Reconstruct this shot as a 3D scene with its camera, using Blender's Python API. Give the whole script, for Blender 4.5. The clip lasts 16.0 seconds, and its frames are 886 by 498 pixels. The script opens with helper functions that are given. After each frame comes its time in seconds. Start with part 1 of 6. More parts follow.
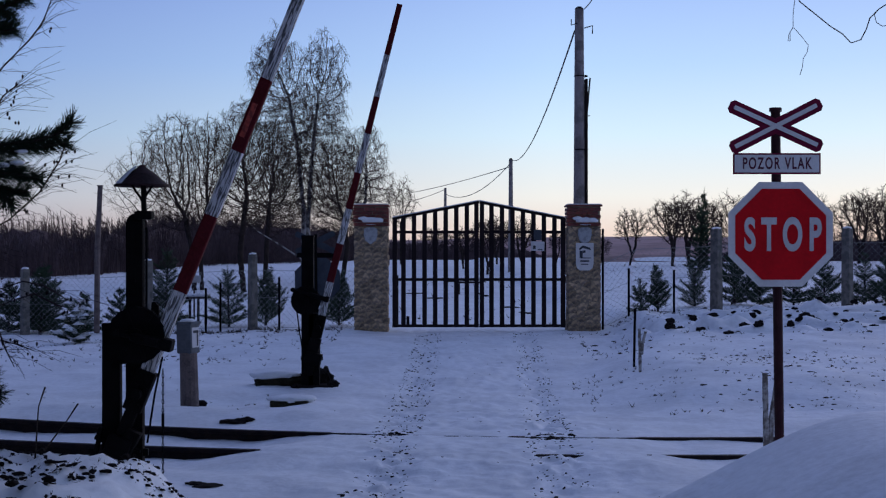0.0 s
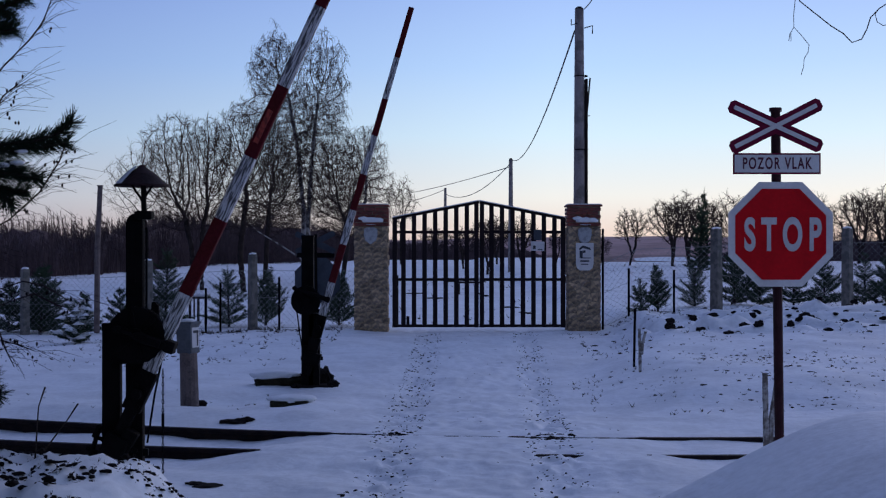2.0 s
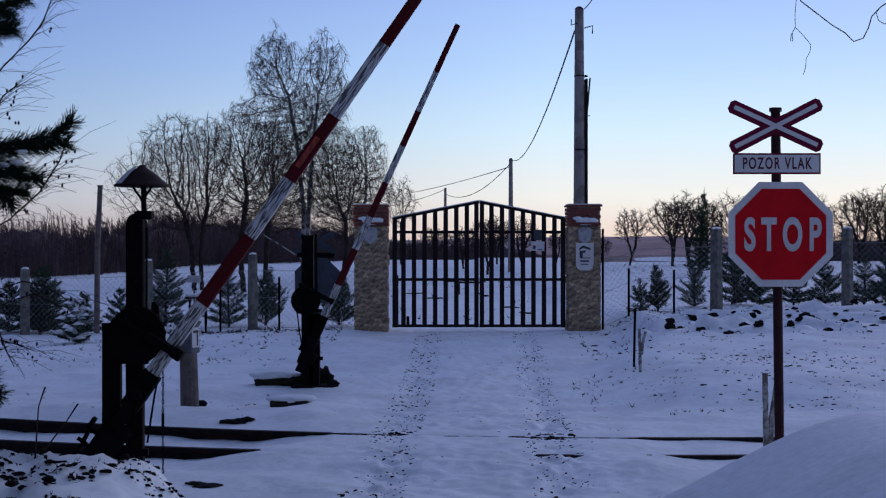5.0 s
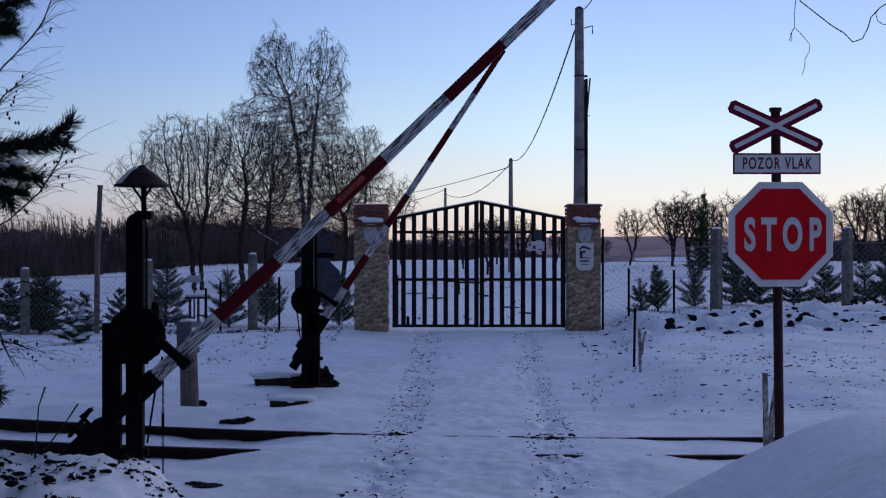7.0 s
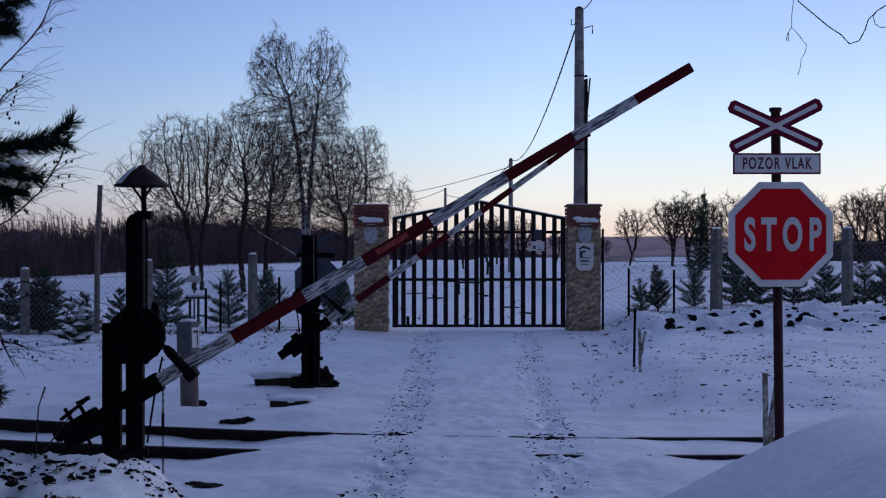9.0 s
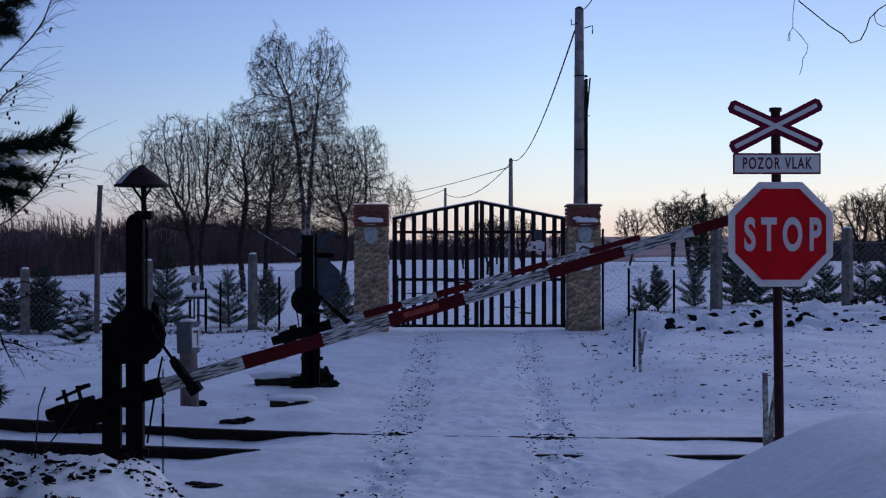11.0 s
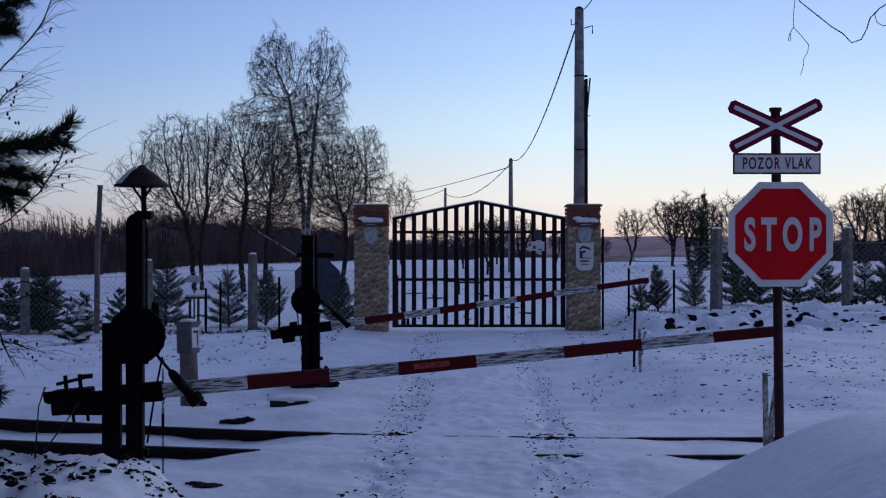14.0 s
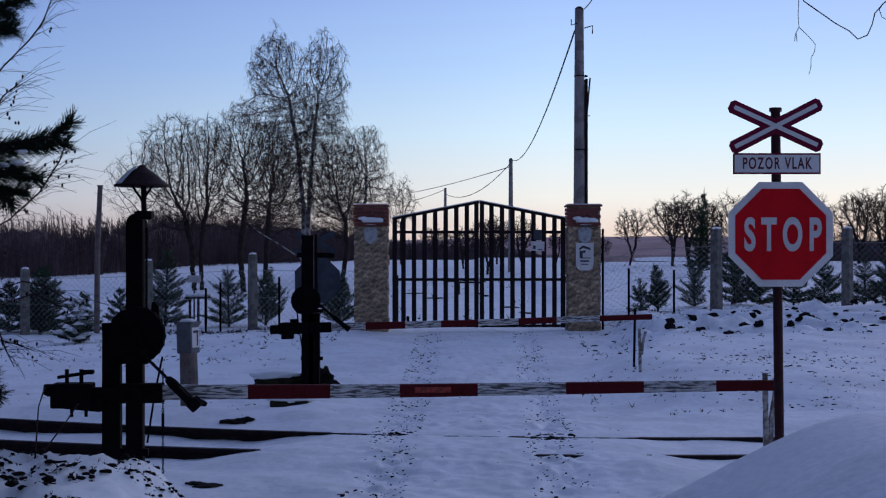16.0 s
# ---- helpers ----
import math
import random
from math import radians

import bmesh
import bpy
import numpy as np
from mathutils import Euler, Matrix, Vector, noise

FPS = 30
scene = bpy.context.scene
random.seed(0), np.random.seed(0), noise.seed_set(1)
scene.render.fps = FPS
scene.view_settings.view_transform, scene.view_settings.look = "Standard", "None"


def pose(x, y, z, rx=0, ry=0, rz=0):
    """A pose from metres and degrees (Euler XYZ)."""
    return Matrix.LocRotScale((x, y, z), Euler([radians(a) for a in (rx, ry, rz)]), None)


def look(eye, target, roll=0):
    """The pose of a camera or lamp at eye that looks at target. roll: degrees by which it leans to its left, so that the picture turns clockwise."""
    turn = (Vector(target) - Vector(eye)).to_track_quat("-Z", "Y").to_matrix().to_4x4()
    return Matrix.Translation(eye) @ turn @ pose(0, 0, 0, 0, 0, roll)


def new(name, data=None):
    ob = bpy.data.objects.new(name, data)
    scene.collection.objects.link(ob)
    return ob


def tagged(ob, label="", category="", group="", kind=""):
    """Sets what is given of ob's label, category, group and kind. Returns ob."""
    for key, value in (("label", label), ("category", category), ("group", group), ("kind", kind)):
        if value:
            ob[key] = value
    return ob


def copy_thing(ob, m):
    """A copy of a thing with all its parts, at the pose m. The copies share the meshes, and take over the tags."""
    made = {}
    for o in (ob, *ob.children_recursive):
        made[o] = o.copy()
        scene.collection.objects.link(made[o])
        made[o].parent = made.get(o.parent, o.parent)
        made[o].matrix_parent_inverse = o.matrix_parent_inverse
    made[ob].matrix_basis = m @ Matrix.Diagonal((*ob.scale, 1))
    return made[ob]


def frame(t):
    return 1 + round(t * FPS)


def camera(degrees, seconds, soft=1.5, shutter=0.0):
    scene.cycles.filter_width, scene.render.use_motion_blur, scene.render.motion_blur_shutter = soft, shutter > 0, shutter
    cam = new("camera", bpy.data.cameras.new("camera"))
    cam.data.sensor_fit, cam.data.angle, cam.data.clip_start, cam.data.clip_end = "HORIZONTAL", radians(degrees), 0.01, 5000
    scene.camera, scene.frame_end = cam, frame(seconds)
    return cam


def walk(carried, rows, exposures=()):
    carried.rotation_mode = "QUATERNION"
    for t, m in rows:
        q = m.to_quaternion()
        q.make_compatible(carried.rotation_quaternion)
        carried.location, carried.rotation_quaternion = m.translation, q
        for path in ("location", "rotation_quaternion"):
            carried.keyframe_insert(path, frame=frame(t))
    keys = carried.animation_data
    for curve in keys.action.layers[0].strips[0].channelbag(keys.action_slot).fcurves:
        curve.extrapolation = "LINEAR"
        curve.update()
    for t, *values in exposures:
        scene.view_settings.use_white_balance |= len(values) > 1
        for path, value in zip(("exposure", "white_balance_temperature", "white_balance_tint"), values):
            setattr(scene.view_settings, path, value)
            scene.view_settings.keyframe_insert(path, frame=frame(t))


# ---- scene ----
EYE = 1.83
cam = camera(36.2, 16.0, soft=1.2)
walk(cam, [(0.0, pose(0, 0, EYE, 90.12, 0, 0)), (16.0, pose(0, 0, EYE, 90.12, 0, 0))],
     exposures=[(0.0, 0.0), (16.0, 0.0)])

# ---- light: clear sky after sunset, brighter and warmer low down ----
world = bpy.data.worlds.new("dusk_sky")
scene.world = world
world.use_nodes = True
wt = world.node_tree
wt.nodes.clear()
w_out = wt.nodes.new("ShaderNodeOutputWorld")
w_bg = wt.nodes.new("ShaderNodeBackground")
w_bg.inputs["Strength"].default_value = 1.0
w_tc = wt.nodes.new("ShaderNodeTexCoord")
w_sep = wt.nodes.new("ShaderNodeSeparateXYZ")
wt.links.new(w_tc.outputs["Generated"], w_sep.inputs[0])
w_ramp = wt.nodes.new("ShaderNodeValToRGB")
w_map = wt.nodes.new("ShaderNodeMapRange")
w_map.inputs["From Min"].default_value = -0.02
w_map.inputs["From Max"].default_value = 0.98
wt.links.new(w_sep.outputs["Z"], w_map.inputs["Value"])
wt.links.new(w_map.outputs["Result"], w_ramp.inputs["Fac"])
els = w_ramp.color_ramp.elements
SKY = [(0.0, (0.66, 0.50, 0.47)), (0.03, (0.76, 0.62, 0.57)), (0.06, (0.79, 0.80, 0.80)), (0.105, (0.60, 0.78, 0.95)),
       (0.155, (0.43, 0.63, 0.97)), (0.21, (0.33, 0.49, 0.90)), (0.32, (0.32, 0.42, 0.78)), (0.55, (0.245, 0.33, 0.64)), (1.0, (0.195, 0.265, 0.54))]
els[0].position, els[1].position = SKY[0][0], SKY[-1][0]
els[0].color, els[1].color = (*SKY[0][1], 1), (*SKY[-1][1], 1)
for p, c in SKY[1:-1]:
    els.new(p).color = (*c, 1)
# the side where the sun went down is warmer; the left is dimmed like lens vignetting
w_side = wt.nodes.new("ShaderNodeMapRange")
w_side.inputs["From Min"].default_value = -0.35
w_side.inputs["From Max"].default_value = 0.08
w_tint = wt.nodes.new("ShaderNodeMix")
w_tint.data_type = "RGBA"
w_tint.inputs["A"].default_value = (0.53, 0.56, 0.68, 1)
w_tint.inputs["B"].default_value = (1.05, 1.05, 1.03, 1)
wt.links.new(w_sep.outputs["X"], w_side.inputs["Value"])
wt.links.new(w_side.outputs["Result"], w_tint.inputs["Factor"])
w_mul = wt.nodes.new("ShaderNodeMix")
w_mul.data_type, w_mul.blend_type = "RGBA", "MULTIPLY"
w_mul.inputs["Factor"].default_value = 1.0
wt.links.new(w_ramp.outputs["Color"], w_mul.inputs["A"])
wt.links.new(w_tint.outputs["Result"], w_mul.inputs["B"])
# a little of the physical sky on top
w_sky = wt.nodes.new("ShaderNodeTexSky")
w_sky.sky_type, w_sky.sun_disc = "NISHITA", False
w_sky.sun_elevation, w_sky.sun_rotation = radians(3.0), radians(34)
w_add = wt.nodes.new("ShaderNodeMix")
w_add.data_type, w_add.blend_type = "RGBA", "ADD"
w_add.inputs["Factor"].default_value = 0.006
# and the sky behind the camera, away from the sunset, is darker
w_back = wt.nodes.new("ShaderNodeMapRange")
w_back.inputs["From Min"].default_value, w_back.inputs["From Max"].default_value = -0.7, 0.5
w_back.inputs["To Min"].default_value, w_back.inputs["To Max"].default_value = 0.46, 1.04
wt.links.new(w_sep.outputs["Y"], w_back.inputs["Value"])
w_dim = wt.nodes.new("ShaderNodeMix")
w_dim.data_type, w_dim.blend_type = "RGBA", "MULTIPLY"
w_dim.inputs["Factor"].default_value = 1.0
wt.links.new(w_mul.outputs["Result"], w_dim.inputs["A"])
wt.links.new(w_back.outputs["Result"], w_dim.inputs["B"])
wt.links.new(w_dim.outputs["Result"], w_add.inputs["A"])
wt.links.new(w_sky.outputs["Color"], w_add.inputs["B"])
wt.links.new(w_add.outputs["Result"], w_bg.inputs["Color"])
wt.links.new(w_bg.outputs["Background"], w_out.inputs["Surface"])
sun = new("evening_glow", bpy.data.lights.new("evening_glow", "SUN"))
sun.data.energy, sun.data.angle, sun.data.color = 0.40, radians(30), (1.0, 0.84, 0.78)
sun.matrix_world = look((16, 34, 7.5), (0, 10, 0))


# ---- materials ----
def mat(name, col, rough=0.7, metal=0.0, var=0.25, scale=6.0, fine=60.0, bump=0.3, col2=None, amount=0.5, object_var=0.0, spec=0.4, deep=0.01):
    """A base colour broken up at two scales, with grain and relief. col2: a second colour in patches."""
    m = bpy.data.materials.new(name)
    m.use_nodes = True
    nt = m.node_tree
    b = nt.nodes["Principled BSDF"]
    b.inputs["Roughness"].default_value, b.inputs["Metallic"].default_value = rough, metal
    b.inputs["Specular IOR Level"].default_value = spec
    tc = nt.nodes.new("ShaderNodeTexCoord")
    n1 = nt.nodes.new("ShaderNodeTexNoise")
    n1.inputs["Scale"].default_value, n1.inputs["Detail"].default_value = scale, 6
    n2 = nt.nodes.new("ShaderNodeTexNoise")
    n2.inputs["Scale"].default_value, n2.inputs["Detail"].default_value = fine, 4
    for n in (n1, n2):
        nt.links.new(tc.outputs["Object"], n.inputs["Vector"])
    patch = nt.nodes.new("ShaderNodeMapRange")
    patch.inputs["From Min"].default_value, patch.inputs["From Max"].default_value = 0.62 - amount * 0.3, 0.72 - amount * 0.3
    nt.links.new(n1.outputs["Fac"], patch.inputs["Value"])
    mix = nt.nodes.new("ShaderNodeMix")
    mix.data_type = "RGBA"
    mix.inputs["A"].default_value = (*col, 1)
    mix.inputs["B"].default_value = (*(col2 or [c * (1 - var) for c in col]), 1)
    nt.links.new(patch.outputs["Result"], mix.inputs["Factor"])
    grain = nt.nodes.new("ShaderNodeMapRange")
    grain.inputs["From Min"].default_value, grain.inputs["From Max"].default_value = 0.3, 0.7
    grain.inputs["To Min"].default_value, grain.inputs["To Max"].default_value = 1 - var * 0.7, 1 + var * 0.5
    nt.links.new(n2.outputs["Fac"], grain.inputs["Value"])
    hsv = nt.nodes.new("ShaderNodeHueSaturation")
    nt.links.new(mix.outputs["Result"], hsv.inputs["Color"])
    value = grain.outputs["Result"]
    if object_var:
        info = nt.nodes.new("ShaderNodeObjectInfo")
        r = nt.nodes.new("ShaderNodeMapRange")
        r.inputs["To Min"].default_value, r.inputs["To Max"].default_value = 1 - object_var, 1 + object_var
        nt.links.new(info.outputs["Random"], r.inputs["Value"])
        mm = nt.nodes.new("ShaderNodeMath")
        mm.operation = "MULTIPLY"
        nt.links.new(value, mm.inputs[0])
        nt.links.new(r.outputs["Result"], mm.inputs[1])
        value = mm.outputs[0]
    nt.links.new(value, hsv.inputs["Value"])
    nt.links.new(hsv.outputs["Color"], b.inputs["Base Color"])
    if bump:
        bp = nt.nodes.new("ShaderNodeBump")
        bp.inputs["Strength"].default_value, bp.inputs["Distance"].default_value = bump, deep
        nt.links.new(n2.outputs["Fac"], bp.inputs["Height"])
        nt.links.new(bp.outputs["Normal"], b.inputs["Normal"])
    return m


M_SNOW = mat("snow", (0.85, 0.87, 0.91), 0.65, var=0.10, scale=1.3, fine=14, bump=0.24, spec=0.25, deep=0.025)
M_SNOWCAP = mat("snow_cap", (0.82, 0.84, 0.88), 0.6, var=0.05, scale=5, fine=50, bump=0.3, spec=0.25)
M_BLACK = mat("tarred_iron", (0.0045, 0.004, 0.005), 0.8, 0.0, 0.4, 7, 90, 0.4, spec=0.08)
M_RAIL = mat("rusty_rail", (0.014, 0.010, 0.012), 0.75, 0.0, 0.4, 9, 80, 0.4, (0.022, 0.014, 0.013), spec=0.12)
M_RED = mat("worn_red_paint", (0.082, 0.008, 0.012), 0.75, 0, 0.3, 14, 70, 0.35, (0.075, 0.007, 0.009), 0.4, spec=0.10)
M_WHITE = mat("weathered_white_paint", (0.40, 0.39, 0.38), 0.7, 0, 0.35, 16, 60, 0.5, (0.15, 0.13, 0.12), 0.6)
M_SIGNRED = mat("sign_red", (0.62, 0.005, 0.012), 0.6, 0, 0.12, 4, 40, 0.03, spec=0.12)
M_SIGNDARK = mat("crossbuck_red", (0.18, 0.008, 0.040), 0.6, 0, 0.2, 4, 40, 0.03, spec=0.12)
M_SIGNWHITE = mat("sign_white", (0.70, 0.68, 0.68), 0.55, 0, 0.1, 5, 60, 0.03)
M_LETTER = mat("sign_lettering_white", (0.60, 0.57, 0.58), 0.55, 0, 0.1, 5, 60, 0.03)
M_INK = mat("sign_lettering", (0.10, 0.012, 0.03), 0.5, 0, 0.2, 5, 60, 0.0)
M_POST = mat("brown_sign_post", (0.042, 0.012, 0.016), 0.6, 0.0, 0.3, 6, 50, 0.15, spec=0.15)
M_ZINC = mat("grey_sign_back", (0.055, 0.065, 0.085), 0.6, 0.2, 0.2, 5, 40, 0.1, spec=0.2)
M_STONE = mat("sandstone", (0.45, 0.325, 0.205), 0.85, 0, 0.45, 11, 45, 0.8, (0.20, 0.155, 0.12), 0.5, object_var=0.34)
M_MORTAR = mat("lime_mortar", (0.30, 0.245, 0.18), 0.9, 0, 0.3, 14, 70, 0.6)
M_BRICK = mat("red_brick", (0.22, 0.060, 0.045), 0.8, 0, 0.3, 12, 60, 0.5, (0.15, 0.048, 0.042), 0.5, object_var=0.2)
M_GATE = mat("brown_painted_steel", (0.014, 0.008, 0.011), 0.65, 0.0, 0.3, 6, 50, 0.2, spec=0.15)
M_CONC = mat("weathered_concrete", (0.19, 0.175, 0.16), 0.9, 0, 0.35, 9, 60, 0.7, (0.12, 0.115, 0.105), 0.55)
M_SHIELD = mat("pale_grey_stone", (0.40, 0.41, 0.43), 0.8, 0, 0.25, 14, 60, 0.4)
M_WOOD = mat("grey_pole_wood", (0.30, 0.265, 0.26), 0.85, 0, 0.35, 4, 50, 0.5, spec=0.15)
M_WIRE = mat("black_cable", (0.02, 0.02, 0.022), 0.6, 0.2, 0.1, 8, 50, 0.0)
M_MESH = mat("galvanised_wire", (0.30, 0.31, 0.33), 0.6, 0.1, 0.2, 8, 50, 0.0)
M_BARK = mat("dark_bark", (0.040, 0.030, 0.028), 0.9, 0, 0.35, 3, 40, 0.5, spec=0.1)
M_TWIG = mat("bare_twigs", (0.045, 0.032, 0.030), 0.9, 0, 0.3, 0.6, 20, 0.0, spec=0.1)
M_BIRCHBARK = mat("birch_bark", (0.33, 0.31, 0.30), 0.8, 0, 0.3, 5, 30, 0.4, (0.07, 0.06, 0.055), 0.45)
M_BIRCHTWIG = mat("birch_twigs", (0.085, 0.066, 0.064), 0.9, 0, 0.3, 0.6, 20, 0.0)
M_NEEDLE = mat("spruce_needles", (0.050, 0.078, 0.048), 0.8, 0, 0.4, 6, 30, 0.0, spec=0.12)
M_PINE = mat("pine_needles", (0.011, 0.021, 0.013), 0.8, 0, 0.4, 9, 40, 0.0, spec=0.1)
M_FOREST = mat("far_bare_wood", (0.100, 0.072, 0.078), 0.95, 0, 0.35, 0.25, 2, 0.0, spec=0.05)
# distance haze is mixed into the base colours of hill and heath
M_HILL = mat("haze_tinted_hill", (0.44, 0.28, 0.27), 1.0, 0, 0.2, 0.01, 0.05, 0.0)
M_HEATH = mat("haze_tinted_heath", (0.30, 0.19, 0.185), 1.0, 0, 0.35, 0.05, 0.3, 0.0)
M_EARTH = mat("dark_earth_clod", (0.022, 0.018, 0.018), 0.95, 0, 0.4, 12, 50, 0.6, spec=0.05)
M_GRASS = mat("dry_grass", (0.055, 0.042, 0.035), 0.9, 0, 0.4, 4, 30, 0.0, spec=0.1)
M_MOSS = mat("mossy_pit_edge", (0.034, 0.030, 0.020), 0.95, 0, 0.4, 10, 50, 0.6, spec=0.1)
M_GREYBOX = mat("grey_painted_box", (0.11, 0.12, 0.14), 0.6, 0.1, 0.2, 8, 50, 0.15)
M_PILLARBOX = mat("old_pinkish_concrete", (0.15, 0.115, 0.11), 0.85, 0, 0.3, 7, 50, 0.4)
M_HOOD = mat("rusty_hood_sheet", (0.030, 0.014, 0.016), 0.7, 0.0, 0.35, 8, 60, 0.3, spec=0.15)
M_LABEL = mat("pale_label", (0.62, 0.60, 0.62), 0.5, 0, 0.1, 9, 60, 0.0)
M_LABELINK = mat("dark_label_ink", (0.05, 0.05, 0.06), 0.6, 0, 0.2, 9, 60, 0.0)


# ---- mesh helpers ----
def obj(name, bm, material, smooth=False):
    me = bpy.data.meshes.new(name)
    bm.normal_update()
    bm.to_mesh(me)
    bm.free()
    for m in (material if isinstance(material, (list, tuple)) else [material]):
        me.materials.append(m)
    if smooth:
        for p in me.polygons:
            p.use_smooth = True
    return new(name, me)


def part(name, bm, material, parent, label="", smooth=False, at=None):
    ob = obj(name, bm, material, smooth)
    ob.parent = parent
    if at is not None:
        ob.matrix_basis = at
    return tagged(ob, label)


def shared(name, me, parent, at):
    ob = new(name, me)
    ob.parent = parent
    ob.matrix_basis = at
    return ob


def thing(name, at, label, category, group="", kind=""):
    e = new(name)
    e.empty_display_size = 0.1
    e.matrix_basis = at
    return tagged(e, label, category, group, kind)


def box(bm, c, s, rot=None, bevel=0.0, mi=0):
    m = Matrix.Translation(c) @ (rot if rot is not None else Matrix.Identity(4)) @ Matrix.Diagonal((*s, 1))
    r = bmesh.ops.create_cube(bm, size=1.0, matrix=m)
    fs = {f for v in r["verts"] for f in v.link_faces}
    for f in fs:
        f.material_index = mi
    if bevel:
        es = list({e for v in r["verts"] for e in v.link_edges})
        for f in bmesh.ops.bevel(bm, geom=es, offset=bevel, segments=2, affect="EDGES", profile=0.6)["faces"]:
            f.material_index = mi
    return bm


def tube(bm, pts, radii, n=8, cap=True, mi=0):
    """A round bar along a line of points, with a radius at each."""
    pts = [Vector(p) for p in pts]
    rings = []
    for i, p in enumerate(pts):
        d = (pts[min(i + 1, len(pts) - 1)] - pts[max(i - 1, 0)]).normalized()
        a = d.orthogonal().normalized() if i == 0 else (a - d * a.dot(d)).normalized()
        b = d.cross(a)
        r = radii[i] if isinstance(radii, (list, tuple)) else radii
        rings.append([bm.verts.new(p + (a * math.cos(k * math.tau / n) + b * math.sin(k * math.tau / n)) * r) for k in range(n)])
    for r0, r1 in zip(rings, rings[1:]):
        for k in range(n):
            f = bm.faces.new((r0[k], r0[(k + 1) % n], r1[(k + 1) % n], r1[k]))
            f.material_index = mi
    if cap:
        bm.faces.new(rings[0][::-1]).material_index = mi
        bm.faces.new(rings[-1]).material_index = mi
    return bm


def plate(bm, outline, y0, y1, mi=0):
    """An upright plate: an outline in x and z, from y0 to y1."""
    a = [bm.verts.new((x, y0, z)) for x, z in outline]
    b = [bm.verts.new((x, y1, z)) for x, z in outline]
    n = len(a)
    bm.faces.new(a).material_index = mi
    bm.faces.new(b[::-1]).material_index = mi
    for k in range(n):
        bm.faces.new((a[k], b[k], b[(k + 1) % n], a[(k + 1) % n])).material_index = mi
    bmesh.ops.recalc_face_normals(bm, faces=bm.faces[:])
    return bm


def lump(rng, c, s, rough=0.25, seg=2):
    """An uneven rounded lump."""
    bm = bmesh.new()
    bmesh.ops.create_icosphere(bm, subdivisions=seg, radius=1.0)
    o = Vector((rng.random() * 50, rng.random() * 50, 0))
    for v in bm.verts:
        k = 1 + rough * noise.noise(v.co * 1.7 + o) + rough * 0.5 * noise.noise(v.co * 4 + o)
        v.co = Vector((v.co.x * s[0] * k + c[0], v.co.y * s[1] * k + c[1], v.co.z * s[2] * k + c[2]))
    return bm


def letters(name, body, size, xs, depth, material, parent, at, bold=0.0, space=1.0):
    """Raised lettering in the built-in font, centred, facing -y."""
    cu = bpy.data.curves.new(name, "FONT")
    cu.body, cu.size, cu.align_x, cu.align_y, cu.extrude, cu.offset = body, size, "CENTER", "CENTER", depth, bold
    cu.space_character = space
    tmp = bpy.data.objects.new(name, cu)
    scene.collection.objects.link(tmp)
    me = bpy.data.meshes.new_from_object(tmp.evaluated_get(bpy.context.evaluated_depsgraph_get()))
    bpy.data.objects.remove(tmp)
    me.transform(Matrix.Diagonal((xs, 1, 1, 1)))
    me.transform(Matrix.Rotation(radians(90), 4, "X"))
    me.materials.clear()
    me.materials.append(material)
    ob = new(name, me)
    ob.parent = parent
    ob.matrix_basis = at
    return ob


def ss(a, b, x):
    t = np.clip((x - a) / (b - a), 0, 1)
    return t * t * (3 - 2 * t)


# ---- ground: one snow sheet out to the horizon ----
def rail_far(x):
    return 13.30 - 0.14 * x + 0.030 * x * x


def rail_near(x):
    return 12.10 - 0.10 * x + 0.025 * x * x


def rut_left(y):
    return -0.78 + 0.028 * y - 0.0003 * y * y


def rut_right(y):
    return 0.52 + 0.040 * y


